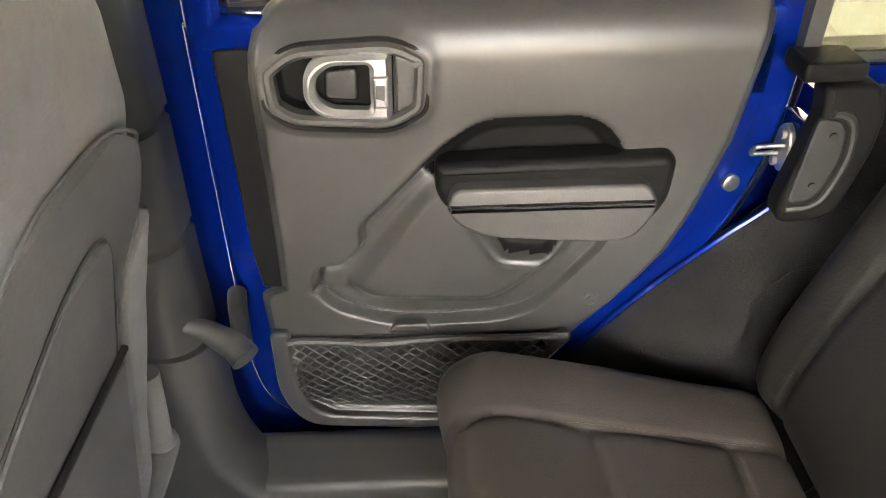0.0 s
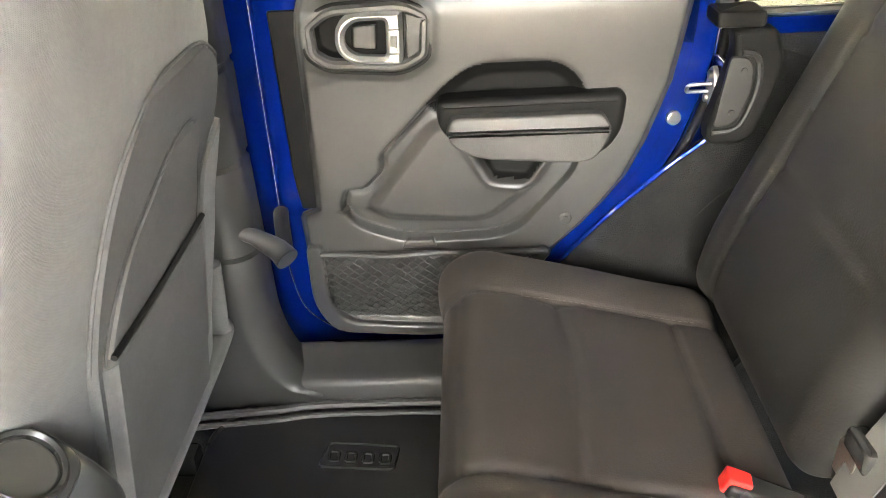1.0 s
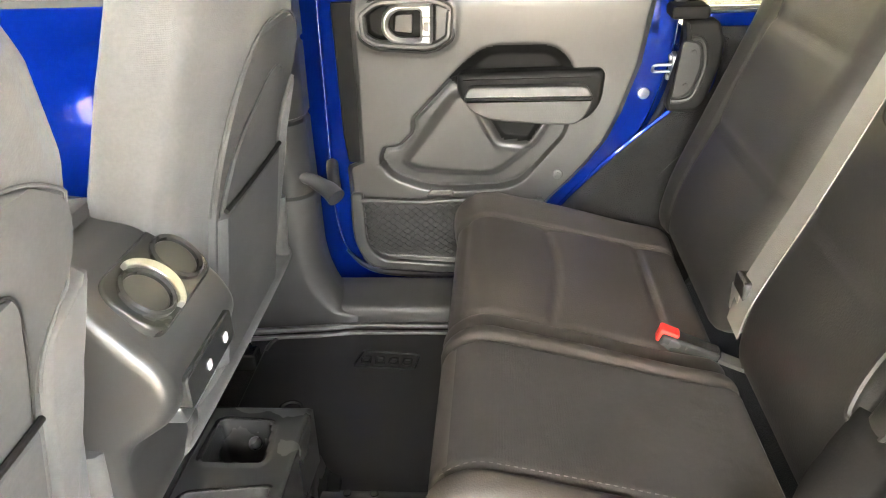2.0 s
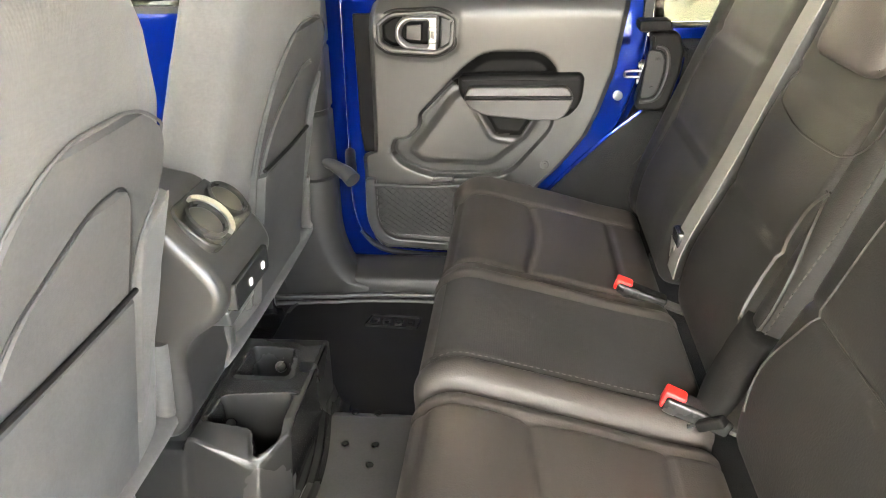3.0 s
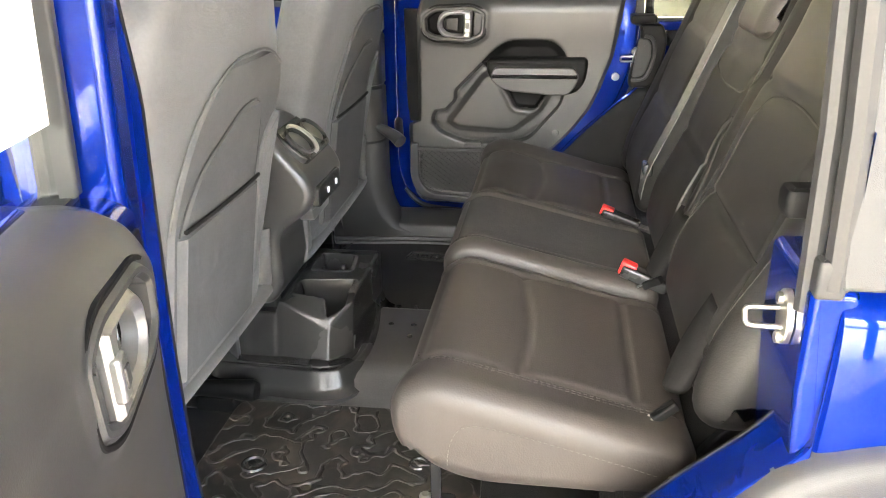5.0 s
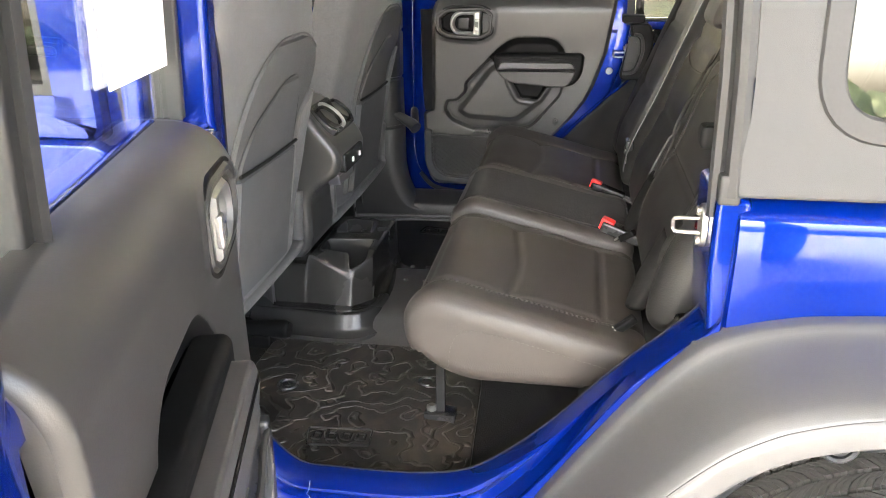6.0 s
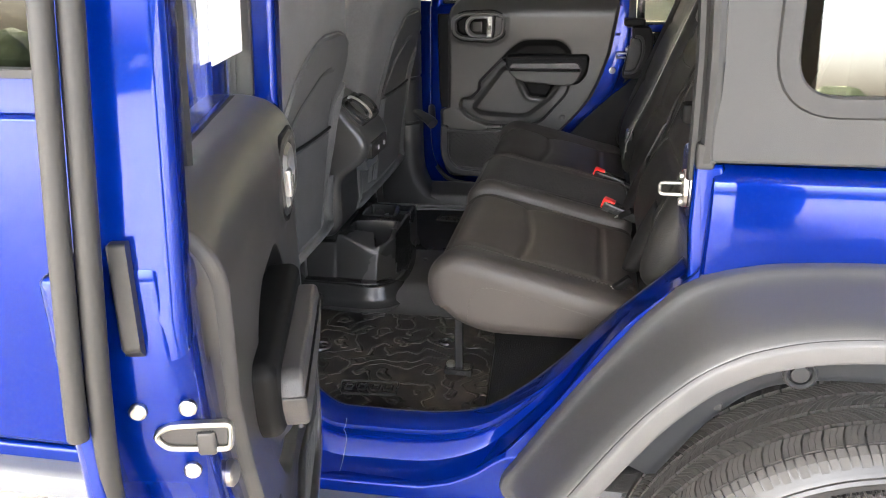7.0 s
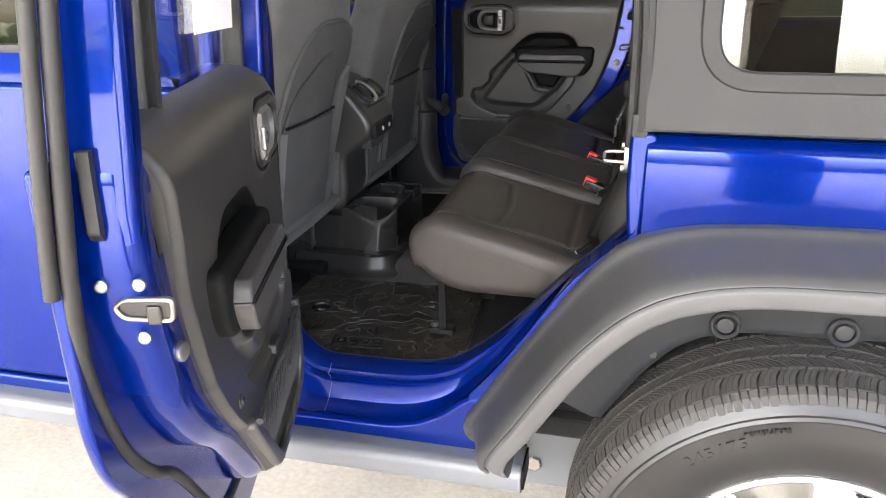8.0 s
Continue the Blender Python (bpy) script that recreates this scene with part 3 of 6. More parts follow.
def shell_rest():
    """Roof, floor pan, bulkheads, tail and nose, which close the cabin."""
    bm = bmesh.new()
    rbox(bm, (-1.55, -0.74, 1.755), (1.16, 0.74, 1.80), 0.02, 0.06)
    part("roof", bm, TOPGREY, car, "grey hard top roof")
    bm = bmesh.new()
    rbox(bm, (-1.55, -0.70, 1.725), (1.12, 0.70, 1.752), 0.01)
    part("headliner", bm, material("headliner", (0.72, 0.71, 0.69), 0.9, 0.0, 0.1, 4.0, 300.0, 0.4, 0.001), car, "pale grey headliner")
    bm = bmesh.new()
    rbox(bm, (-2.0, -0.72, 0.55), (1.12, 0.72, 0.597), 0.01)
    part("floor_pan", bm, CARPET, car, "dark carpeted floor pan")
    bm = bmesh.new()
    rbox(bm, (1.12, -0.76, 0.55), (1.17, 0.76, 1.162), 0.01)
    part("tailgate", bm, BLUE, car)
    bm = bmesh.new()
    rbox(bm, (-0.058, -0.68, 0.765), (1.12, 0.68, 0.800), 0.008)
    part("cargo_floor", bm, CARPET, car, "dark carpeted cargo floor behind the bench")
    bm = bmesh.new()
    rbox(bm, (-2.05, -0.74, 0.50), (-1.98, 0.74, 1.20), 0.01)
    part("bulkhead", bm, BLUE, car)
    bm = bmesh.new()
    plate(bm, fillet([(-1.98, 1.15), (-1.62, 1.12), (-1.58, 0.95), (-1.70, 0.80), (-1.98, 0.75)], 0.04), -0.70, 0.70, lambda u, v, d: (u, d, v), 0.02, 0.02)
    part("dashboard", bm, PLASTIC, car, "black moulded dashboard")
    for s in (-1, 1):
        bm = bmesh.new()
        tube(bm, [(-1.99, s * 0.70, 1.18), (-1.52, s * 0.66, 1.76)], 0.03, 8)
        part("windscreen_pillar", bm, BLUE, car)
        # closed front door
        bm = bmesh.new()
        plate(bm, fillet([(-1.86, 0.57), (-0.79, 0.57), (-0.755, 0.62), (-0.75, 1.21), (-1.88, 1.21)], 0.03), 0.72, SIDE_Y + 0.008, lambda u, v, d: (u, s * d, v), 0.014, 0, 4)
        fd = part("front_door", bm, BLUE, car, "closed glossy blue front door")
        bm = bmesh.new()
        o = fillet([(-1.62, 1.20), (-1.40, 1.73), (-0.79, 1.73), (-0.77, 1.20)], 0.03)
        ring_plate(bm, o, inset(o, 0.062), 0.70, 0.752, lambda u, v, d: (u, s * (d - (v - 1.16) * 0.06), v), 0.006)
        part("window_frame", bm, BLUE, fd, "blue painted window frame")
        bm = bmesh.new()
        ring_plate(bm, inset(o, 0.058), inset(o, 0.076), 0.702, 0.748, lambda u, v, d: (u, s * (d - (v - 1.16) * 0.06), v), 0.004)
        part("window_seal", bm, SEAL, fd)
        bm = bmesh.new()
        plate(bm, inset(o, 0.068), 0.715, 0.719, lambda u, v, d: (u, s * (d - (v - 1.16) * 0.06), v), 0.001)
        g = part("window_pane", bm, DEEPGLASS, fd)
        g.visible_shadow = False
        # pillar between the doors
        bm = bmesh.new()
        plate(bm, fillet([(-0.775, 0.60), (-0.72, 0.60), (-0.715, 1.20), (-0.70, 1.74), (-0.775, 1.74)], 0.01), 0.692, 0.745, lambda u, v, d: (u, s * (d - max(0, v - 1.16) * 0.06), v), 0.008, 0.012)
        # on the far side a black colour stands for the dark gap by the door
        part("door_pillar", bm, BLUE if s < 0 else SEAL, car, "pillar between the doors")
        # inner trim of that pillar and of the sill
        bm = bmesh.new()
        rings = []
        # its foot sweeps out into the sill
        foot = [(0.60, -0.600, 0.655)] + [(0.635 + 0.165 * k / 14, -0.691 + 0.095 * (1 - math.sqrt(max(0.0, 1 - (1 - k / 14) ** 2))), 0.655) for k in range(14)]
        for z, xr, dd in foot * (s > 0) + [(0.60, -0.687, 0.652), (0.74, -0.691, 0.655)] * (s < 0) + [(0.82, -0.691, 0.657), (0.896, -0.691, 0.660), (0.900, -0.695, 0.668), (0.906, -0.695, 0.668), (0.910, -0.692, 0.652), (1.0, -0.693, 0.650), (1.046, -0.693, 0.652), (1.050, -0.697, 0.660), (1.055, -0.697, 0.660), (1.059, -0.693, 0.650), (1.186, -0.691, 0.650), (1.190, -0.695, 0.658), (1.196, -0.695, 0.658), (1.20, -0.690, 0.648), (1.74, -0.690, 0.61)]:
            if s < 0:
                xr, dd = xr - 0.035, dd + 0.02
            ring = [(-0.83, s * 0.70, z), (-0.83, s * (dd + 0.012), z), (-0.818, s * dd, z)]
            for k in range(9):
                a = math.pi / 2 * k / 8
                ring.append((xr - 0.045 + 0.045 * math.sin(a), s * (dd + 0.050 * (1 - math.cos(a))), z))
            rings.append(ring + [(xr, s * 0.735, z)])
        loft(bm, rings)
        part("pillar_trim", bm, PILLAR, car, "black moulded pillar trim", sharp=50)
        bm = bmesh.new()
        prof = [(0.695, 0.650), (0.688, 0.655), (0.676, 0.652), (0.664, 0.638), (0.652, 0.622), (0.636, 0.612), (0.63, 0.60), (0.695, 0.60)] if s < 0 else [(0.752, 0.676), (0.742, 0.684), (0.728, 0.683), (0.700, 0.672), (0.676, 0.662), (0.666, 0.655), (0.661, 0.640), (0.655, 0.60), (0.752, 0.60)]
        xs = [-0.95 + 0.70 * k / 24 for k in range(25)]
        loft(bm, [[(x, s * y, z) for y, z in fillet(prof, 0.008, 3)] for x in xs])
        part("sill_trim", bm, PILLAR, car, "black plastic sill trim")
        if s > 0:
            # raised edges of the floor liner along the sill
            for y, z, r in ((0.652, 0.620, 0.007), (0.634, 0.614, 0.005)):
                bm = bmesh.new()
                tube(bm, curve([(-0.86, y - 0.03, z), (-0.78, y - 0.02, z), (-0.70, y - 0.012, z), (-0.60, y, z), (-0.30, y, z)], 6), r, 8)
                part("liner_edge", bm, TRAY, car)
        # carpeted wheel house and its hard trim
        bm = bmesh.new()
        poly = fillet([(0.055, 1.194), (0.040, 1.09), (-0.005, 1.042), (-0.052, 1.000), (-0.098, 0.957), (-0.150, 0.907), (-0.196, 0.856), (-0.295, 0.74), (-0.300, 0.60), (1.1, 0.60), (1.1, 1.194)], 0.015)
        if s < 0:
            bm.free()
            bm = bmesh.new()
            plate(bm, fillet([(-0.115, 0.60), (-0.10, 0.70), (-0.045, 0.82), (0.02, 0.93), (0.05, 1.0), (0.06, 1.20), (1.1, 1.20), (1.1, 0.60)], 0.04), 0.698, 0.615, lambda u, v, d: (u, s * d, v), 0.03, 0, 5)
        else:
            loft(bm, [[(u, d, v) for u, v in inset(poly, di)] for di, d in ((0.0, 0.758), (0.0, 0.744), (0.006, 0.736), (0.022, 0.722), (0.045, 0.708), (0.075, 0.698), (0.11, 0.692))])
        part("side_carpet", bm, CARPET, car, "dark grey carpet over the wheel house")
        if s > 0:
            bm = bmesh.new()
            o = fillet([(-0.018, 1.210), (0.040, 1.210), (0.053, 1.175), (0.050, 1.135), (0.030, 1.062), (0.012, 1.050), (-0.034, 1.050), (-0.038, 1.072), (-0.012, 1.178)], 0.010)
            plate(bm, o, 0.705, 0.676, lambda u, v, d: (u + 0.004, s * d, v + 0.007), 0.008)
            cover = part("striker_cover", bm, PLASTIC, car, "black moulded cover beside the striker")
            bm = bmesh.new()
            i = [(-0.018, 1.176), (0.006, 1.174), (0.014, 1.160), (0.015, 1.130), (0.004, 1.092), (-0.008, 1.080), (-0.030, 1.078)]
            plate(bm, fillet(i, 0.007), 0.680, 0.6735, lambda u, v, d: (u + 0.004, s * d, v + 0.007), 0.002)
            cp = part("cover_plate", bm, SEAL, cover)
            bm = bmesh.new()
            tube(bm, curve([(x + 0.004, s * 0.6755, z + 0.007) for x, z in ((-0.004, 1.182), (0.012, 1.178), (0.021, 1.162), (0.022, 1.128), (0.010, 1.087), (-0.004, 1.073), (-0.030, 1.070))], 6), 0.0045, 8)
            part("cover_groove", bm, SEAL, cp)
            for x, z in ((0.001, 1.157), (-0.008, 1.099)):
                bm = bmesh.new()
                disc(bm, (x + 0.004, s * 0.674, z + 0.007), (0, -s, 0), 0.0042, 0.003)
                part("screw", bm, SEAL, cover)
        bm = bmesh.new()
        if s < 0:
            rbox(bm, (0.0, -0.70, 1.202), (1.1, -0.665, 1.232), 0.008)
        else:
            rbox(bm, (-0.036, 0.680, 1.218), (0.028, 0.737, 1.240), 0.006)
        part("belt_trim", bm, PLASTIC, car)
        if s > 0:
            bm = bmesh.new()
            rbox(bm, (0.036, 0.722, 1.196), (1.1, 0.747, 1.221), 0.006)
            part("belt_flange", bm, BLUE, car, "blue body flange below the window")
        # padded roll bar
        bm = bmesh.new()
        tube(bm, [(0.66, s * 0.60, 0.65), (0.66, s * 0.60, 1.25), (0.64, s * 0.58, 1.66), (0.60, s * 0.52, 1.70)], 0.05, 12)
        part("roll_bar", bm, CARPET, car, "black padded roll bar")
        bm = bmesh.new()
        for dx in (-0.05, 0.05):
            for k in range(60):
                z = 1.15 + k * 0.009
                disc(bm, (0.66 + dx * 0.9, s * (0.60 + 0.02), z), (0.3, s, 0), 0.003, 0.002, 6)
        tagged(part("zip", bm, THREAD, car), kind="stuff")


shell_rest()


def striker(s):
    st = thing("door_striker", (0.01, s * 0.73, 1.11), "zinc-plated wire striker loop bolted to the blue jamb", "striker", "door strikers")
    bm = bmesh.new()
    o = fillet([(0.707, 1.112), (0.714, 1.132), (0.728, 1.138), (0.742, 1.128), (0.748, 1.106), (0.742, 1.086), (0.728, 1.078), (0.714, 1.086)], 0.006)
    plate(bm, o, 0.016, 0.009, lambda u, v, d: (d, s * u, v), 0.002)
    plt = part("plate", bm, STEEL, st)
    bm = bmesh.new()
    path = [(0.012, 0.720, 1.114), (-0.016, 0.720, 1.1135), (-0.021, 0.720, 1.1125), (-0.023, 0.722, 1.110), (-0.023, 0.728, 1.102), (-0.021, 0.730, 1.0995), (-0.016, 0.731, 1.099), (0.012, 0.733, 1.099)]
    tube(bm, [(x, s * y, z) for x, y, z in path], 0.0028, 10)
    part("loop", bm, STEEL, st)
    for y, z in ((0.724, 1.126), (0.734, 1.089)):
        bm = bmesh.new()
        disc(bm, (0.009, s * y, z), (-1, 0, 0), 0.006, 0.005, 14)
        part("bolt", bm, STEEL, plt)
    bm = bmesh.new()
    if s < 0:
        plate(bm, fillet([(0.017, 1.158), (0.017, 1.06), (0.030, 0.90), (0.06, 0.90), (0.06, 1.158)], 0.01), 0.622, 0.756, lambda u, v, d: (u, s * d, v), 0.008, 0, 3)
    else:
        plate(bm, fillet([(0.017, 1.145), (0.017, 1.066), (0.034, 1.066), (0.034, 1.145)], 0.006), 0.712, 0.756, lambda u, v, d: (u, s * d, v), 0.006, 0, 3)
    part("jamb_block", bm, BLUE, st, "blue painted jamb behind the striker")
    if s > 0:
        st.location.x, st.location.z = st.location.x - 0.030, st.location.z + 0.018
    else:
        for c in st.children:
            if c.name.split(".")[0] in ("plate", "loop"):
                c.location.y += 0.020


striker(-1)
striker(1)


# ---- wheel ----
def wheel(cx, cy, cz, s):
    w = thing("wheel", (cx, cy, cz), "all-terrain tyre on a silver alloy rim standing on concrete", "wheel", "wheels")
    R, half, seg = 0.400, 0.1225, 96

    def put(r, y, a):
        return (cx + r * math.sin(a), cy + s * y, cz + r * math.cos(a))
    prof = [(0.224, 0.075), (0.233, 0.100), (0.246, 0.112), (0.264, 0.118), (0.290, 0.1235), (0.315, 0.1235), (0.340, 0.119), (0.345, 0.1215), (0.350, 0.1185), (0.355, 0.1205), (0.360, 0.117), (0.372, 0.112), (0.384, 0.104), (0.391, 0.092), (0.392, 0.05), (0.392, 0.0)]
    prof = prof + [(r, -y) for r, y in prof[-2::-1]]
    bm = bmesh.new()
    rings = [[put(r, y, 2 * math.pi * k / seg) for k in range(seg)] for r, y in prof]
    loft(bm, rings, True, False)
    tyre = part("tyre", bm, SIDEWALL, w, "black all-terrain tyre")
    bm = bmesh.new()
    rnd = random.Random(4)
    pitches = 90
    ribs = ((-0.0945, -0.062), (-0.053, -0.021), (-0.013, 0.013), (0.021, 0.053), (0.062, 0.0945))
    for ri, (y0, y1) in enumerate(ribs):
        off = rnd.random()
        for p in range(pitches):
            for half_block in ((0.05, 0.31), (0.335, 0.62), (0.645, 0.93)) if ri in (0, 4) else ((0.04, 0.30), (0.34, 0.60), (0.64, 0.94)):
                a0, a1 = ((p + off + f) * 2 * math.pi / pitches for f in half_block)
                lean = 0.034 * (1 if ri % 2 else -1) * (1 if ri not in (0, 4) else 0.4)
                top, bot = [], []
                for (y, sh) in ((y0, -lean), ((y0 + y1) / 2, lean * 0.4), (y1, lean)):
                    rr = R - 0.010 * max(0, abs(y) - 0.075) / 0.025
                    top.append((rr, y, a0 + sh))
                    bot.append((rr - 0.012, y, a0 + sh))
                for (y, sh) in ((y1, lean), ((y0 + y1) / 2, lean * 0.4), (y0, -lean)):
                    rr = R - 0.010 * max(0, abs(y) - 0.075) / 0.025
                    top.append((rr, y, a1 + sh))
                    bot.append((rr - 0.012, y, a1 + sh))
                loft(bm, [[put(*q) for q in bot], [put(*q) for q in top]])
    # shoulder lugs that run down the sidewall
    for p in range(pitches * 2):
        a = (p + 0.2) * math.pi / pitches
        da = (0.44 if p % 2 else 0.36) * math.pi / pitches
        for sgn in (1, -1):
            quad = [[(0.386, 0.0975), (0.380, 0.104), (0.368, 0.1115)], [(0.3915, 0.0990), (0.3835, 0.1085), (0.3705 - 0.003 * (p % 2), 0.1150)]]
            rows = []
            for aa in (a - da, a + da):
                rows.append([put(r, sgn * y, aa) for r, y in quad[0]] + [put(r, sgn * y, aa) for r, y in reversed(quad[1])])
            loft(bm, rows)
    tagged(part("tread", bm, RUBBER, tyre, "blocky tread with sipes", sharp=20), kind="stuff")
    # lettering moulded on the sidewall
    def letters(text, size, radius, centre, mat, name, relief):
        cur = bpy.data.curves.new("letters", "FONT")
        cur.size, cur.extrude, cur.offset = size, relief, size * 0.03
        tmp = new("letters", cur)
        bm2 = bmesh.new()
        step = size * 0.72 / radius
        for k, ch in enumerate(text):
            if ch == " ":
                continue
            cur.body = ch
            cur.align_x = "CENTER"
            bpy.context.view_layer.update()
            me = tmp.evaluated_get(bpy.context.evaluated_depsgraph_get()).to_mesh()
            a = centre + (k - (len(text) - 1) / 2) * step
            vs = [bm2.verts.new(put(radius + v.co.y, 0.1235 + v.co.z - 0.0005, a + (v.co.x / radius))) for v in me.vertices]
            for f in me.polygons:
                try:
                    bm2.faces.new([vs[i] for i in f.vertices])
                except ValueError:
                    pass
        bpy.data.objects.remove(tmp)
        part(name, bm2, mat, tyre, smooth=False)
    letters("245/75", 0.024, 0.309, -0.543, SEAL, "size_lettering", 0.002)
    letters("TEMPERATURE", 0.0085, 0.3285, -0.285, SIDEWALL, "small_lettering", 0.003)
    # rim
    bm = bmesh.new()
    rp = [(0.234, 0.098), (0.242, 0.104), (0.240, 0.111), (0.232, 0.112), (0.224, 0.105), (0.218, 0.085), (0.211, 0.05), (0.209, -0.09), (0.22, -0.098)]
    loft(bm, [[put(r, y, 2 * math.pi * k / 72) for k in range(72)] for r, y in rp], True, False)
    rim = part("rim", bm, ALLOY, w, "silver alloy rim")
    for q in range(7):
        bm = bmesh.new()
        rings = []
        for r, wd, y, th in ((0.220, 0.076, 0.094, 0.02), (0.206, 0.056, 0.094, 0.03), (0.15, 0.036, 0.082, 0.03), (0.09, 0.034, 0.066, 0.03), (0.05, 0.045, 0.06, 0.03)):
            a = 2 * math.pi * (q + 0.12) / 7
            dw = wd / 2 / r
            rings.append([put(r, y - th, a - dw), put(r, y - 0.006, a - dw), put(r, y, a - dw * 0.7), put(r, y, a + dw * 0.7), put(r, y - 0.006, a + dw), put(r, y - th, a + dw)])
        loft(bm, rings)
        part("spoke", bm, ALLOY, rim)
    bm = bmesh.new()
    disc(bm, (cx, cy + s * 0.03, cz), (0, s, 0), 0.062, 0.035, 28)
    part("hub", bm, ALLOY, rim)
    bm = bmesh.new()
    disc(bm, (cx, cy - s * 0.02, cz), (0, s, 0), 0.16, 0.02, 36)
    part("brake_disc", bm, STEEL, w)
    return w


wheel(0.345, -0.800, 0.430, -1)
wheel(0.345, 0.800, 0.430, 1)


# ---- side step and chassis bits ----
def side_step(s):
    st = thing("side_step", (-1.0, s * 0.82, 0.48), "grey box-section side step below the sill", "side step", "side steps")
    bm = bmesh.new()
    o = fillet([(0.72, 0.532), (0.800, 0.530), (0.814, 0.518), (0.812, 0.480), (0.795, 0.470), (0.72, 0.475)], 0.012, 4)
    xs = [-2.1 + 1.965 * k / 30 for k in range(31)]
    loft(bm, [[(x, s * y, z) for y, z in o] for x in xs])
    part("bar", bm, STEP, st)
    bm = bmesh.new()
    o = fillet([(0.725, 0.528), (0.798, 0.526), (0.808, 0.516), (0.806, 0.484), (0.793, 0.475), (0.725, 0.48)], 0.01, 4)
    loft(bm, [[(x, s * y, z) for y, z in o] for x in (-0.136, -0.131)])
    part("end_cap", bm, PLASTIC, st)
    br = thing("frame_bracket", (-0.10, s * 0.62, 0.45), "grey pressed steel bracket with a plated bolt", "bracket", "frame brackets")
    bm = bmesh.new()
    plate(bm, fillet([(-0.17, 0.36), (-0.06, 0.36), (-0.02, 0.52), (-0.02, 0.62), (-0.17, 0.62)], 0.01), 0.60, 0.62, lambda u, v, d: (u, s * d, v), 0.003)
    part("plate", bm, STEP, br)
    bm = bmesh.new()
    disc(bm, (-0.132, s * 0.62, 0.415), (0, s, 0), 0.016, 0.012, 6, 0.2)
    part("bolt", bm, STEEL, br)
    bm = bmesh.new()
    tube(bm, [(-0.4, s * 0.56, 0.44), (0.6, s * 0.56, 0.44)], 0.045, 8)
    part("frame_rail", bm, STEP, br)


side_step(-1)
side_step(1)


# ---- rear doors ----
HINGE = Vector((-0.634, -0.845, 0.0))
OPEN = -74.5
SHELL = [(-0.664, 1.285, 0.01), (-0.671, 0.82, 0.1), (-0.655, 0.740, 0.08), (-0.60, 0.700, 0.06), (-0.40, 0.685, 0.05), (-0.32, 0.715, 0.05), (-0.185, 0.866, 0.05), (-0.115, 0.922, 0.05), (-0.055, 1.0, 0.05), (-0.014, 1.128, 0.06), (-0.006, 1.21, 0.03), (-0.0085, 1.285, 0.002)]
SKIN = [(-0.69, 1.29, 0.01), (-0.69, 0.60, 0.04), (-0.655, 0.565, 0.03), (-0.40, 0.562, 0.06), (-0.29, 0.61, 0.06), (-0.165, 0.745, 0.1), (-0.07, 0.87, 0.08), (0.0, 0.955, 0.06), (0.020, 1.02, 0.05), (0.024, 1.29, 0.01)]
SKIN_FAR = [(-0.74, 1.29), (-0.74, 0.60), (-0.70, 0.515), (-0.40, 0.51), (-0.25, 0.58), (-0.125, 0.715), (-0.03, 0.84), (0.04, 0.925), (0.07, 1.02), (0.055, 1.15), (-0.004, 1.195), (-0.006, 1.29)]
BEZEL = [(-0.588, 1.235, 0.012), (-0.553, 1.261, 0.02), (-0.444, 1.265, 0.02), (-0.406, 1.245, 0.012), (-0.412, 1.182, 0.012), (-0.450, 1.160, 0.02), (-0.559, 1.168, 0.02), (-0.586, 1.188, 0.012)]
RECESS = [(-0.425, 1.108, 0.01), (-0.392, 1.142, 0.03), (-0.350, 1.170, 0.03), (-0.232, 1.170, 0.04), (-0.196, 1.140, 0.03), (-0.190, 1.09, 0.01), (-0.40, 1.09, 0.01)]
LOWER = [(-0.567, 0.950, 0.01), (-0.557, 0.979, 0.01), (-0.526, 0.981, 0.008), (-0.499, 1.008, 0.008), (-0.499, 1.034, 0.008), (-0.421, 1.113, 0.01), (-0.30, 1.125, 0.02), (-0.19, 1.09, 0.02), (-0.20, 1.0, 0.02), (-0.285, 0.90, 0.03), (-0.33, 0.886, 0.03), (-0.47, 0.884, 0.03), (-0.545, 0.915, 0.03)]
PAD_AREA = [(-0.524, 0.948, 0.012), (-0.498, 0.922, 0.02), (-0.336, 0.912, 0.03), (-0.26, 0.975, 0.03), (-0.23, 1.03, 0.02), (-0.36, 1.10, 0.02), (-0.42, 1.085, 0.02)]
CUP = [(-0.362, 1.045, 0.005), (-0.330, 0.986, 0.012), (-0.270, 0.980, 0.012), (-0.232, 1.04, 0.005)]


def signed(px, pz, poly):
    """Distance of points to a polygon, minus inside."""
    d = np.full(px.shape, 9.0)
    inside = np.zeros(px.shape, bool)
    for (ax, az), (bx, bz) in zip(poly, poly[1:] + poly[:1]):
        ex, ez = bx - ax, bz - az
        t = np.clip(((px - ax) * ex + (pz - az) * ez) / max(1e-12, ex * ex + ez * ez), 0, 1)
        d = np.minimum(d, np.hypot(px - ax - t * ex, pz - az - t * ez))
        cross = ((az > pz) != (bz > pz)) & (px < (bx - ax) * (pz - az) / (bz - az if abs(bz - az) > 1e-12 else 1e-12) + ax)
        inside ^= cross
    return np.where(inside, -d, d)


def step(v, a, b):
    t = np.clip((v - a) / (b - a), 0, 1)
    return t * t * (3 - 2 * t)


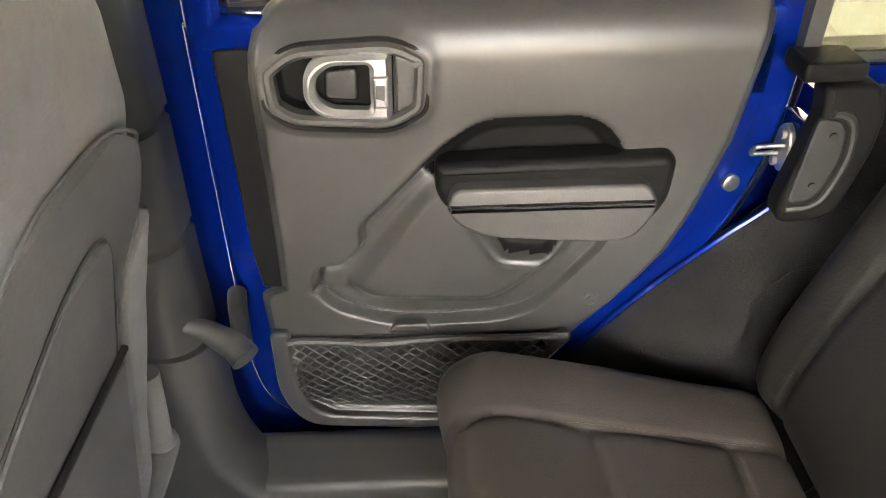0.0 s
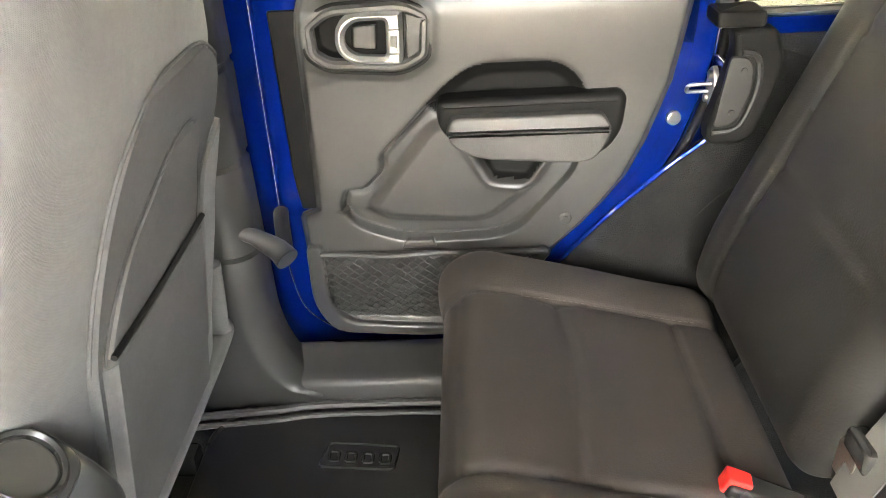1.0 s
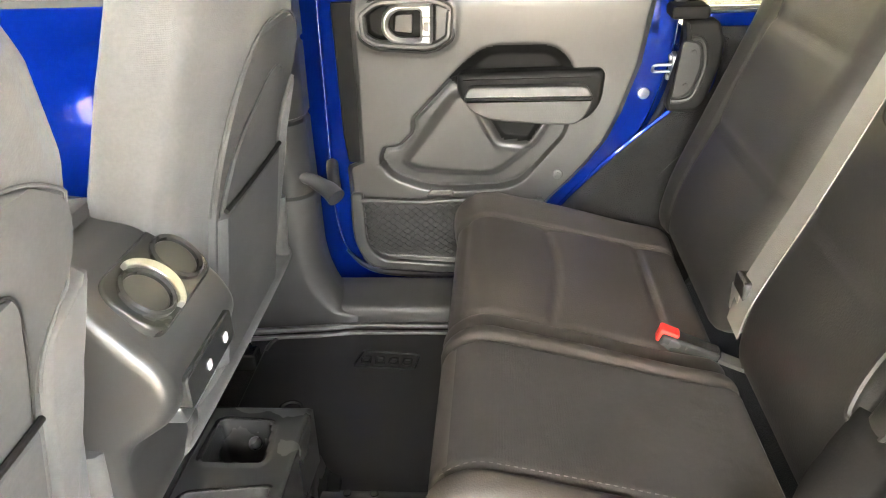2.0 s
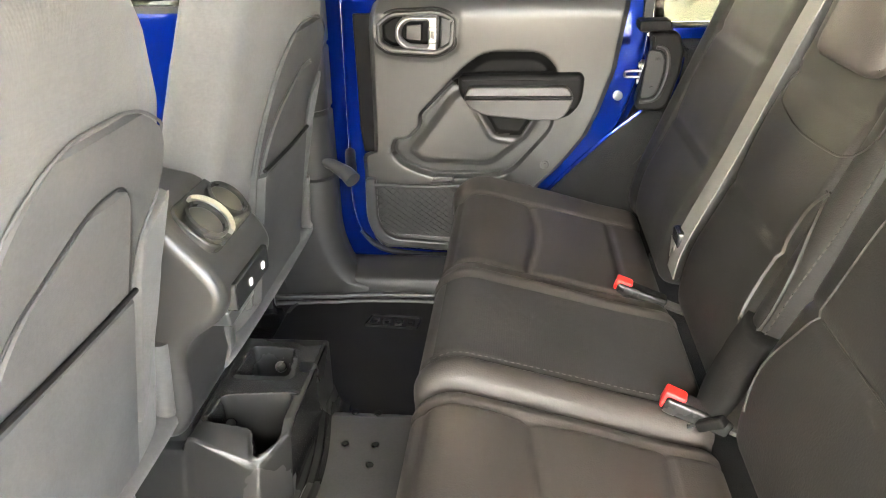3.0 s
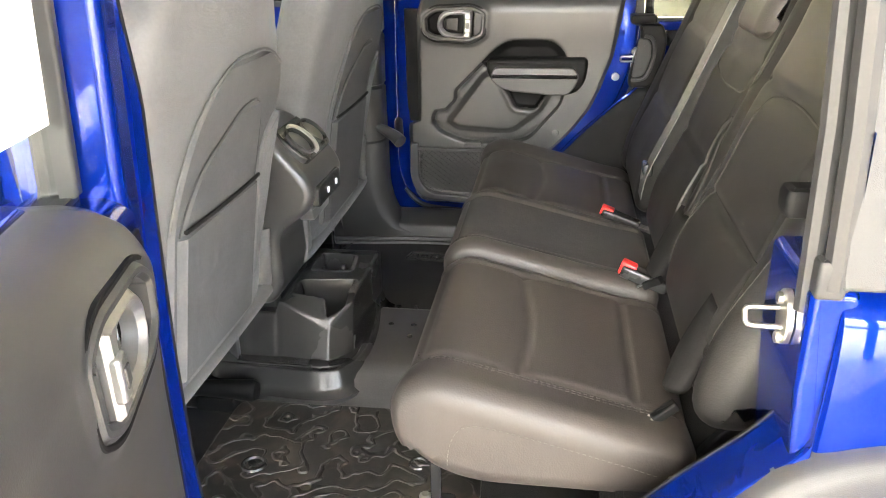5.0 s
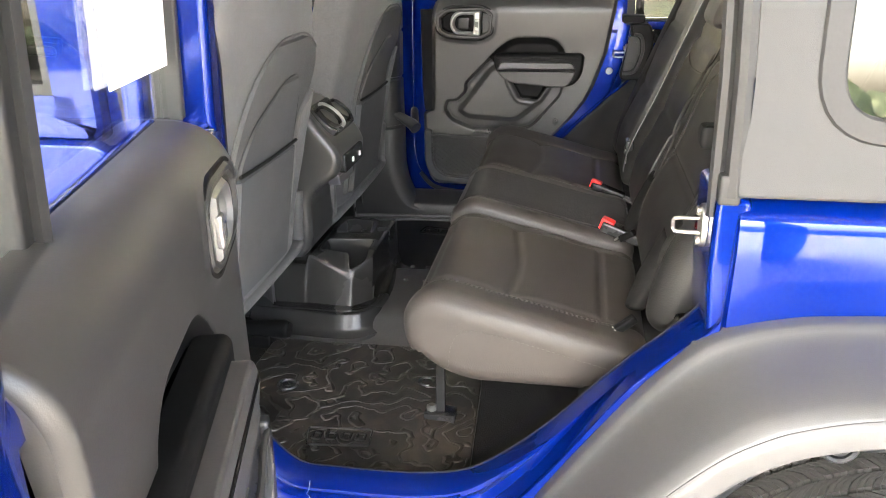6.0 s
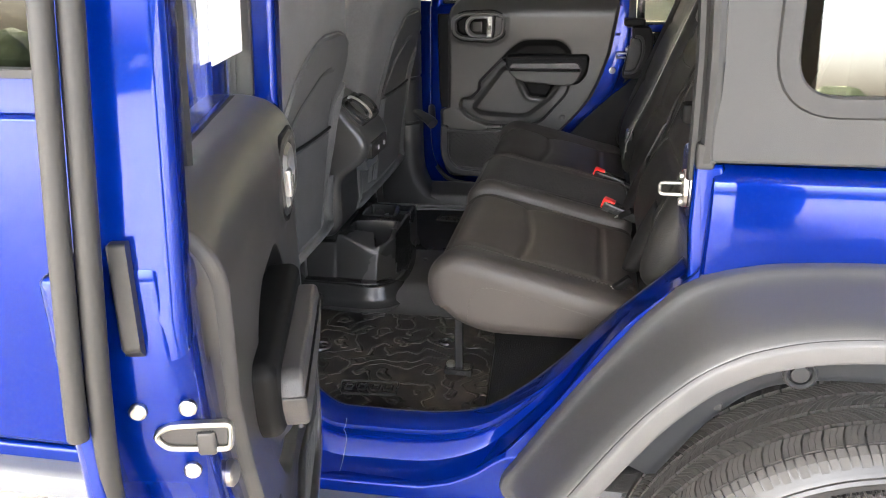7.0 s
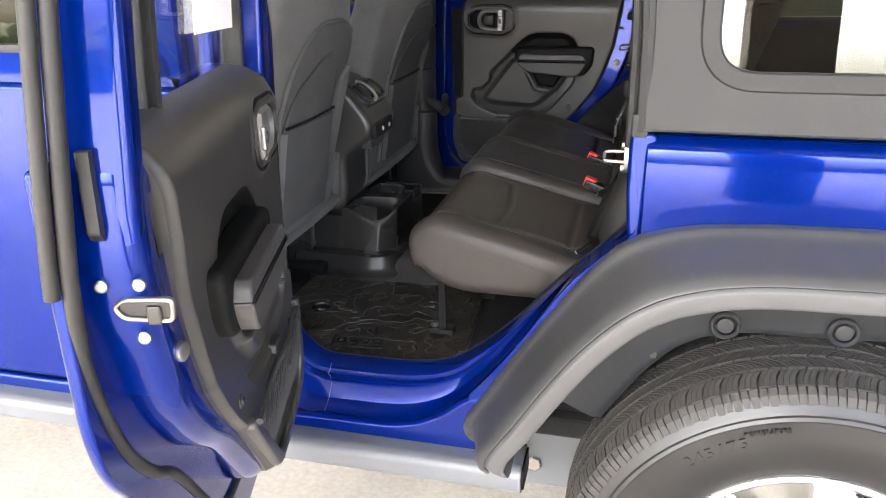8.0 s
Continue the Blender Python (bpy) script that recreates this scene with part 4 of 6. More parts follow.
def trim_panel(s):
    """The moulded inner trim as one sculpted sheet."""
    left = [(0.704, -0.585), (0.712, -0.604), (0.728, -0.616), (0.76, -0.624), (0.86, -0.630), (0.930, -0.632), (0.938, -0.628), (0.946, -0.606), (1.0, -0.604), (1.22, -0.600), (1.25, -0.596), (1.275, -0.588), (1.292, -0.574), (1.301, -0.558), (1.305, -0.544)]
    right = [(0.704, -0.37), (0.715, -0.345), (0.74, -0.325), (0.868, -0.225), (0.905, -0.188), (0.94, -0.158), (0.985, -0.125), (1.04, -0.100), (1.13, -0.070), (1.305, -0.044)]
    zs = np.linspace(0.704, 1.305, 220)
    lx, rx = np.interp(zs, *zip(*left)), np.interp(zs, *zip(*right))
    u = np.linspace(0, 1, 220)
    X = lx[:, None] + (rx - lx)[:, None] * u[None, :]
    Z = np.repeat(zs[:, None], len(u), 1)
    edge = np.minimum(np.minimum(X - lx[:, None], rx[:, None] - X), Z - 0.704)
    D = np.full(X.shape, 0.733)
    D += 0.010 * (1 - step(edge, 0.0, 0.012))
    roll = np.clip((Z - 1.238) / 0.0675, 0, 0.998)
    D += 0.066 * (1 - np.sqrt(1 - roll ** 2)) - 0.006 * step(Z, 1.10, 1.25)
    low = signed(X, Z, fillet(LOWER, 0.01))
    D += 0.012 * step(-low, 0.0, 0.007) + 0.005 * np.exp(-((low + 0.006) / 0.005) ** 2) * step(-0.24 - X, 0.0, 0.08)
    padd = signed(X, Z, fillet(PAD_AREA, 0.01))
    D -= 0.015 * step(-padd, -0.004, 0.018)
    rec = signed(X, Z, fillet(RECESS, 0.01))
    D += 0.020 * step(-rec, -0.006, 0.022)
    cup = signed(X, Z, fillet(CUP, 0.005))
    D += 0.020 * step(-cup, 0.0, 0.012) - 0.004 * np.exp(-((cup - 0.006) / 0.006) ** 2)
    # pocket behind the net
    net = signed(X, Z, fillet([(-0.598, 0.868), (-0.603, 0.755), (-0.580, 0.735), (-0.36, 0.722), (-0.24, 0.868)], 0.03))
    D += 0.006 * step(-net, 0.0, 0.006)
    bez = signed(X, Z, fillet(BEZEL, 0.01))
    D += 0.026 * step(-bez, 0.010, 0.020) - 0.003 * np.exp(-((bez) / 0.008) ** 2)
    bm = bmesh.new()
    rows = [[bm.verts.new((X[j, i], s * D[j, i], Z[j, i])) for i in range(len(u))] for j in range(len(zs))]
    for a, b in zip(rows, rows[1:]):
        for i in range(len(u) - 1):
            bm.faces.new((a[i], a[i + 1], b[i + 1], b[i]))
    rim = rows[0] + [r[-1] for r in rows[1:]] + rows[-1][-2::-1] + [r[0] for r in rows[-2:0:-1]]
    back = [bm.verts.new((v.co.x, s * max(0.752, abs(v.co.y) + 0.004), v.co.z)) for v in rim]
    for i in range(len(rim)):
        j = (i + 1) % len(rim)
        bm.faces.new((rim[i], rim[j], back[j], back[i]))
    # faces inside the hollows take the second, blacker material
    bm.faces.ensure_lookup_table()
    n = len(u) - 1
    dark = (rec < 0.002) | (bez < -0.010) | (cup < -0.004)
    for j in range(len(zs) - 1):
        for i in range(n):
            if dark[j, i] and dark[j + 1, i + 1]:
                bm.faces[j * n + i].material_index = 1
    return bm


def rear_door(s, label):
    d = thing("hinged_door", (HINGE.x, s * abs(HINGE.y), 0.6), label, "door", "rear doors")

    def put(u, v, dd):
        return (u, s * dd, v)

    def glassy(u, v, dd):
        return (u, s * (dd - max(0, v - 1.28) * 0.06), v)
    bm = bmesh.new()
    sh = resample([(q[0], q[1]) for q in fillet(SHELL, 0.03)], 160)
    sh = [(q[0], q[1]) for q in sh]
    R = 0.022 if s < 0 else 0.012
    arc = [(R * (1 - math.cos(a)), 0.746 + R * (1 - math.sin(a))) for a in [math.pi / 2 * k / 6 for k in range(7)]]
    loft(bm, [[put(*q, dd) for q in (inset(sh, di) if di else sh)] for di, dd in [(0.0, 0.815)] + arc + [(0.036, 0.7465), (0.036, 0.815)]], True, False)
    # flange behind the trim, below the handle
    n = len(sh)
    inn, deep = inset(sh, 0.030), inset(sh, 0.068)
    for i in range(n):
        j = (i + 1) % n
        if max(sh[i][1], sh[j][1]) < 1.18:
            bm.faces.new([bm.verts.new(put(*q, 0.7475)) for q in (inn[i], inn[j], deep[j], deep[i])])
    bmesh.ops.remove_doubles(bm, verts=bm.verts[:], dist=0.0001)
    shell = part("inner_shell", bm, BLUE, d, "glossy blue door frame")
    bm = bmesh.new()
    plate(bm, fillet([(-0.655, 1.28), (-0.655, 0.72), (-0.32, 0.72), (-0.05, 1.02), (-0.02, 1.28)], 0.03), 0.808, 0.799, put, 0.004)
    part("inner_sheet", bm, BLUE, d)
    bm = bmesh.new()
    plate(bm, [(-0.6625, 1.21), (-0.645, 1.735), (-0.035, 1.735), (-0.0075, 1.24), (-0.0085, 1.21), (-0.035, 1.21), (-0.054, 1.284), (-0.078, 1.692), (-0.605, 1.692), (-0.620, 1.284), (-0.635, 1.21)], 0.8146, 0.7464, glassy, 0.012)
    part("upper_frame", bm, BLUE, d, "glossy blue window surround")
    bm = bmesh.new()
    plate(bm, [(-0.618, 1.29), (-0.602, 1.72), (-0.590, 1.72), (-0.604, 1.29)], 0.792, 0.777, glassy, 0.004)
    part("post_trim", bm, SEAL, d, "grey-black trim strip on the post")
    bm = bmesh.new()
    plate(bm, fillet(SKIN, 0.03) if s < 0 else fillet(SKIN_FAR, 0.01), 0.810, 0.826, put, 0.010, 0.003, 3)
    part("outer_skin", bm, BLUE, d, "glossy blue outer door skin")
    # weather strip round the shut face
    line = [(-0.040, 1.285), (-0.022, 1.72), (0.010, 1.30), (0.008, 1.12), (-0.036, 0.985), (-0.10, 0.902), (-0.17, 0.845), (-0.30, 0.69), (-0.40, 0.655), (-0.60, 0.665), (-0.665, 0.72)]
    path = [(q[0], s * (0.804 - max(0, q[1] - 1.10) * 0.085), q[1]) for q in curve([(x, z, 0) for x, z in line[1:]], 8)]
    bm = bmesh.new()
    tube(bm, [(x + 0.004, y + s * 0.007, z) for x, y, z in path], 0.0080, 12)
    part("weather_strip", bm, SEAL, d, "thick black rubber weather strip")
    bm = bmesh.new()
    tube(bm, [(x + 0.012, y + s * 0.0205, z) for x, y, z in path if z > 1.17], 0.0072, 12)
    part("upper_strip", bm, SEAL, d, "second rubber strip along the window edge")
    bm = bmesh.new()
    plate(bm, fillet([(-0.010, 1.30), (0.000, 1.30), (0.004, 1.225), (-0.006, 1.215)], 0.003), 0.776, 0.789, put, 0.003)
    part("bump_stop", bm, SEAL, d)
    # latch in the shut face
    latch_at = Vector((-0.018, s * 0.763, 1.145))

    def shut(a, b, h):
        # a: outwards, b: up, h: off the shut face
        return (latch_at.x + h - 0.10 * -b, s * (0.763 + a), latch_at.z + b)
    if s < 0:
        bm = bmesh.new()
        o = fillet([(0.021, 0.005), (0.013, -0.010), (-0.036, -0.014), (-0.039, 0.013), (0.008, 0.014)], 0.008, 5)
        ring_plate(bm, o, inset(o, 0.0042), 0.004, 0.011, shut, 0.0015)
        latch = part("latch_plate", bm, STEEL, shell, "zinc latch plate with a slot")
        bm = bmesh.new()
        plate(bm, inset(o, 0.0042), 0.002, 0.007, shut, 0.001)
        part("latch_slot", bm, GLOSSY, latch)
        bm = bmesh.new()
        rbox(bm, (latch_at.x + 0.002, min(s * 0.738, s * 0.752), 1.130), (latch_at.x + 0.011, max(s * 0.738, s * 0.752), 1.150), 0.003)
        part("latch_claw", bm, GLOSSY, latch)
        for a, b in ((-0.009, 0.027), (0.026, 0.026), (-0.004, -0.030)):
            bm = bmesh.new()
            disc(bm, shut(a, b, 0.006), (1, 0, 0), 0.0065, 0.005, 12, 0.3)
            part("latch_bolt", bm, STEEL, latch)
    for x, z in ((-0.075, 1.074),):
        bm = bmesh.new()
        disc(bm, (x + 0.012, s * 0.7465, z), (0.2, -s, 0), 0.011, 0.008, 14, 0.25)
        part("frame_bolt", bm, STEEL, shell, "plated hex bolt")
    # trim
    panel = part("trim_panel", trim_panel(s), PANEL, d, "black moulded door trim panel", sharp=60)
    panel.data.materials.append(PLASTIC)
    bm = bmesh.new()
    plate(bm, fillet([(-0.636, 1.252), (-0.634, 1.0), (-0.628, 0.944), (-0.600, 0.944), (-0.594, 1.252)], 0.005), 0.752, 0.7425, put, 0.003)
    part("edge_trim", bm, PLASTIC, panel)
    bz = fillet(BEZEL, 0.01)
    bm = bmesh.new()
    ring_plate(bm, inset(bz, -0.002), inset(bz, 0.003), 0.738, 0.7255, put, 0.001)
    bezel = part("handle_bezel", bm, PLASTIC, panel, "black bezel line round the door handle")
    bm = bmesh.new()
    ring_plate(bm, inset(bz, 0.0034), inset(bz, 0.016), 0.742, 0.7235, put, 0.004)
    part("bezel_ring", bm, PANEL, bezel)
    bm = bmesh.new()
    plate(bm, fillet([(-0.445, 1.246), (-0.418, 1.238), (-0.424, 1.186), (-0.448, 1.176)], 0.006), 0.748, 0.730, put, 0.004)
    part("bezel_plate", bm, PILLAR, bezel)
    # pull handle: a silver stirrup
    bm = bmesh.new()
    o = fillet([(-0.540, 1.232, 0.015), (-0.520, 1.249, 0.015), (-0.447, 1.249, 0.006), (-0.450, 1.174, 0.006), (-0.524, 1.178, 0.015), (-0.543, 1.198, 0.015)], 0.01, 6)
    i = fillet([(-0.528, 1.224, 0.012), (-0.512, 1.237, 0.012), (-0.470, 1.237, 0.006), (-0.472, 1.186, 0.006), (-0.516, 1.189, 0.012), (-0.531, 1.204, 0.012)], 0.01, 6)
    ring_plate(bm, o, i, 0.740, 0.722, put, 0.0055)
    handle = part("door_handle", bm, SATIN, panel, "satin silver pull handle")
    bm = bmesh.new()
    plate(bm, fillet([(-0.520, 1.228), (-0.484, 1.230), (-0.486, 1.192), (-0.522, 1.196)], 0.006), 0.755, 0.738, put, 0.004)
    part("handle_cup", bm, GLOSSY, bezel)
    bm = bmesh.new()
    plate(bm, fillet([(-0.468, 1.226), (-0.450, 1.226), (-0.451, 1.190), (-0.470, 1.190)], 0.004), 0.735, 0.718, put, 0.004)
    lk = part("lock_lever", bm, SATIN, handle, "small silver lock lever")
    bm = bmesh.new()
    plate(bm, [(-0.464, 1.217), (-0.455, 1.217), (-0.456, 1.200), (-0.465, 1.203)], 0.719, 0.7165, put, 0.001)
    part("lock_mark", bm, PANEL, lk)
    # armrest
    bm = bmesh.new()
    o = fillet([(-0.407, 1.124, 0.012), (-0.407, 1.080, 0.02), (-0.372, 1.044, 0.02), (-0.24, 1.034, 0.02), (-0.225, 1.028, 0.02), (-0.168, 1.030, 0.02), (-0.141, 1.064, 0.02), (-0.136, 1.118, 0.008), (-0.146, 1.128, 0.008), (-0.19, 1.127, 0.008)], 0.01)
    plate(bm, o, 0.748, 0.712, put, 0.012, 0, 5)
    arm = part("armrest", bm, PLASTIC, panel, "black padded armrest")
    def lean(u, v, dd):
        return (u, s * (dd + 0.12 * max(0.0, v - 1.080) + 0.06 * max(0.0, 1.055 - v)), v)
    for o in ([(-0.394, 1.0815, 0.003), (-0.386, 1.104, 0.012), (-0.172, 1.104, 0.012), (-0.160, 1.0815, 0.003)],
              [(-0.394, 1.0809, 0.003), (-0.385, 1.062, 0.015), (-0.350, 1.042, 0.02), (-0.225, 1.031, 0.02), (-0.184, 1.033, 0.015), (-0.166, 1.060, 0.015), (-0.160, 1.0809, 0.003)]):
        bm = bmesh.new()
        plate(bm, fillet(o, 0.01, 6), 0.742, 0.689, lean, 0.0045, 0, 5)
        part("arm_pad", bm, SOFT, arm, "soft grey vinyl armrest pad")
    bm = bmesh.new()
    tube(bm, [(x, s * 0.6905, 1.0812) for x in np.linspace(-0.390, -0.164, 10)], 0.0011, 6)
    part("seam", bm, PLASTIC, arm)
    # net pocket
    bm = bmesh.new()
    o = fillet([(-0.628, 0.885, 0.012), (-0.630, 0.775, 0.05), (-0.600, 0.716, 0.05), (-0.44, 0.704, 0.05), (-0.36, 0.708, 0.03), (-0.235, 0.862, 0.01), (-0.25, 0.875, 0.01), (-0.385, 0.722, 0.02), (-0.575, 0.736, 0.04), (-0.602, 0.775, 0.04), (-0.602, 0.885, 0.008)], 0.01, 6)
    plate(bm, o, 0.752, 0.722, put, 0.006)
    pocket = part("pocket_frame", bm, PANEL, panel, "black frame of the map pocket")
    bm = bmesh.new()

    def inpoly(x, z):
        return z > 0.735 + max(0, -0.57 - x) * 0.9 and x < -0.375 + (z - 0.725) * 0.9 and x > -0.604
    cell = 0.019
    for fam in (1, -1):
        for k in range(-30, 60):
            c0 = -0.62 + k * cell
            run = []
            for j in range(61):
                z = 0.725 + 0.143 * j / 60
                x = c0 + fam * 1.25 * (z - 0.725) + 0.0016 * math.sin(z * 640 + k * fam)
                if inpoly(x, z):
                    run.append((x, s * (0.722 + 0.0012 * fam + 0.010 * ((z - 0.83) / 0.07) ** 2), z))
            if len(run) > 3:
                tube(bm, run[::2] if len(run) > 8 else run, 0.0013, 4, cap=False)
    part("net", bm, NET, pocket, "elastic cord net")
    bm = bmesh.new()
    tube(bm, [(x, s * (0.722 + 0.003 * math.sin(x * 30)), 0.868 + 0.0015 * math.sin(x * 40)) for x in np.linspace(-0.606, -0.245, 24)], 0.0052, 8)
    part("net_hem", bm, NET, pocket)
    bm = bmesh.new()
    disc(bm, (-0.216, s * 0.736, 0.919), (0, -s, 0), 0.010, 0.006, 14, 0.3)
    disc(bm, (-0.216, s * 0.7305, 0.919), (0, -s, 0), 0.005, 0.003, 6, 0.2)
    part("trim_screw", bm, PANEL, panel, "grey screw in the trim")
    bm = bmesh.new()
    plate(bm, fillet([(-0.475, 0.876), (-0.466, 0.890), (-0.424, 0.890), (-0.418, 0.876)], 0.004), 0.740, 0.727, put, 0.003)
    part("trim_tab", bm, PANEL, panel)
    # window frame, panes and bar
    o = fillet([(-0.624, 1.279), (-0.607, 1.694), (-0.076, 1.694), (-0.054, 1.279)], 0.02)
    bm = bmesh.new()
    ring_plate(bm, o, inset(o, 0.012), 0.782, 0.812, glassy, 0.004)
    part("window_frame", bm, SEAL, d, "black rubber window channel")
    bm = bmesh.new()
    plate(bm, inset(o, 0.006), 0.796, 0.800, glassy, 0.001)
    g = part("window_pane", bm, WINDOW, d, "clear window pane with reflections")
    g.visible_shadow = False
    bm = bmesh.new()
    plate(bm, [(-0.212, 1.285), (-0.170, 1.285), (-0.178, 1.71), (-0.218, 1.71)], 0.806, 0.782, glassy, 0.005)
    tube(bm, [glassy(-0.191, 1.285, 0.780), glassy(-0.198, 1.71, 0.780)], 0.007, 6)
    part("window_bar", bm, SEAL, d, "black upright window bar")
    return d


rear_door(1, "closed blue car door with black trim and net pocket")
near_door = rear_door(-1, "open blue car door with black trim and papered glass")
swing = Matrix.Translation((-0.401, -1.381, -0.028)) @ pose(0, 0, 0, 0, 0, OPEN) @ Matrix.Translation((0.06, 0.735, 0))
near_door.matrix_basis = swing @ Matrix.Translation(near_door.location)
bm = bmesh.new()
plate(bm, [(-0.598, 1.352), (-0.392, 1.360), (-0.396, 1.66), (-0.602, 1.652)], 0.7905, 0.789, lambda u, v, dd: swing @ Vector((u, -(dd - max(0, v - 1.28) * 0.06), v)), 0.0003)
tagged(part("paper_sheet", bm, PAPER), "blank white paper sheet taped to the door glass", "paper")


def check_strap():
    st = thing("door_strap", (-0.70, 0.70, 0.95), "dark rolled door check strap beside the far pillar", "strap")
    bm = bmesh.new()
    tube(bm, [(-0.715, 0.672, 0.945), (-0.690, 0.675, 0.935), (-0.655, 0.668, 0.915), (-0.640, 0.655, 0.905)], [0.010, 0.013, 0.018, 0.019], 14)
    part("strap", bm, PANEL, st)
    bm = bmesh.new()
    tube(bm, [(-0.66, 0.735, 0.945), (-0.655, 0.71, 0.94), (-0.645, 0.67, 0.912)], 0.012, 10)
    part("sleeve", bm, SEAL, st)


check_strap()


# ---- rear bench ----
def cushion_profile(top=0.0):
    return [(-0.02, 0.78, 0.03), (-0.02, 0.848 + top, 0.03), (-0.10, 0.862 + top, 0.05), (-0.25, 0.900 + top, 0.06), (-0.36, 0.926 + top, 0.05), (-0.405, 0.895 + top, 0.06), (-0.400, 0.830, 0.06), (-0.355, 0.790, 0.05), (-0.30, 0.772, 0.03), (-0.10, 0.772, 0.03)]


def bench_cushion(name, y0, y1, label, top=0.0, seams=(), cross=True, bolster=None, round_end=0.035, warp=None):
    c = thing(name, (-0.22, (y0 + y1) / 2, 0.76), label, "car seat", "rear bench")

    def shape(x, y, z):
        if z < 0.83:
            return 0.0
        g = 0.0
        inside = all((y > q + 0.0) if side > 0 else (y < q) for q, side in seams)
        if cross and inside:
            xm = -0.250 + 0.012 * math.cos((y - (y0 + y1) / 2) * 12)
            g += groove(x, xm, 0.005, 0.005) + groove(x, -0.092, 0.005, 0.006) + groove(x, -0.385, 0.005, 0.003)
            g += 0.004 * math.exp(-((x - xm) / 0.03) ** 2)
            for a, b in ((-0.38, -0.25), (-0.25, -0.09)):
                if a < x < b:
                    f = (x - a) / (b - a)
                    g -= 0.003 * math.sin(math.pi * f) ** 0.7
        for q, side in seams:
            g += groove(y, q, 0.005, 0.006)
            k = (q - y) * side
            if k > 0:
                g -= bolster * math.sin(min(1.0, k / 0.07) * math.pi / 2) * max(0, 1 - max(0, x + 0.2) / 0.3)
        return g
    bm = bmesh.new()
    pad(bm, cushion_profile(top), y0, y1, round_end, 72, 150, shape, warp)
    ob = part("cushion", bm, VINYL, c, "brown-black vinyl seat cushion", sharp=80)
    if not cross:
        ob.data.materials.append(CLOTH)
        for f in ob.data.polygons:
            w = f.center + c.location
            if -0.105 < w.y < 0.125 and w.z > 0.86 and w.x > -0.385:
                f.material_index = 1
    return c


near_cushion = bench_cushion("rear_seat", -0.595, -0.148, "dark cloth rear seat at the open door side", 0.0, ((-0.500, 1), (-0.185, -1)), True, 0.010)
far_cushion = bench_cushion("rear_seat", 0.165, 0.645, "dark cloth rear seat beside the closed door", 0.0, ((0.535, -1), (0.215, 1)), True, 0.010)
mid_cushion = bench_cushion("rear_seat", -0.152, 0.170, "raised dark cloth middle seat between the outer seats", 0.018, ((-0.105, 1), (0.125, -1)), False, 0.008)


def lay(ob, pts, way):
    """Drops points on to a part along a direction."""
    m = ob.matrix_world if ob.parent is None else Matrix.Translation(ob.parent.location)
    inv = m.inverted()
    out = []
    for p in pts:
        hit, at, nor, _ = ob.ray_cast(inv @ Vector(p), Vector(way))
        if hit:
            out.append(m @ (at + nor * 0.0008))
    return out


def seam(thing_, pts, way, n=60):
    cush = [o for o in thing_.children if o.name.startswith("cushion")][0]
    line = lay(cush, resample(curve(pts, 8), n, False), way)
    bm = bmesh.new()
    for a, b in zip(line[::2], line[1::2]):
        tube(bm, [a, b], 0.0006, 5)
    if len(line) > 3:
        tagged(part("stitching", bm, THREAD, thing_, "pale double stitching"), kind="stuff")


DOWN = (0, 0, -1)
bpy.context.view_layer.update()
for off in (0.0, 0.008):
    seam(near_cushion, [(-0.390, -0.470 - off, 1.1), (-0.375, -0.505 - off, 1.1), (-0.30, -0.512 - off, 1.1), (-0.18, -0.514 - off, 1.1), (-0.05, -0.512 - off, 1.1)], DOWN, 90)
seam(near_cushion, [(-0.335, -0.8, 0.80), (-0.330, -0.8, 0.845), (-0.312, -0.8, 0.872), (-0.27, -0.8, 0.872), (-0.16, -0.8, 0.845), (-0.07, -0.8, 0.82)], (0, 1, 0), 80)
seam(mid_cushion, [(-0.39, -0.100, 1.1), (-0.25, -0.098, 1.1), (-0.06, -0.096, 1.1)], DOWN, 80)
seam(mid_cushion, [(-0.39, 0.120, 1.1), (-0.25, 0.122, 1.1), (-0.06, 0.125, 1.1)], DOWN, 80)
seam(far_cushion, [(-0.390, 0.530, 1.1), (-0.25, 0.540, 1.1), (-0.06, 0.540, 1.1)], DOWN, 80)


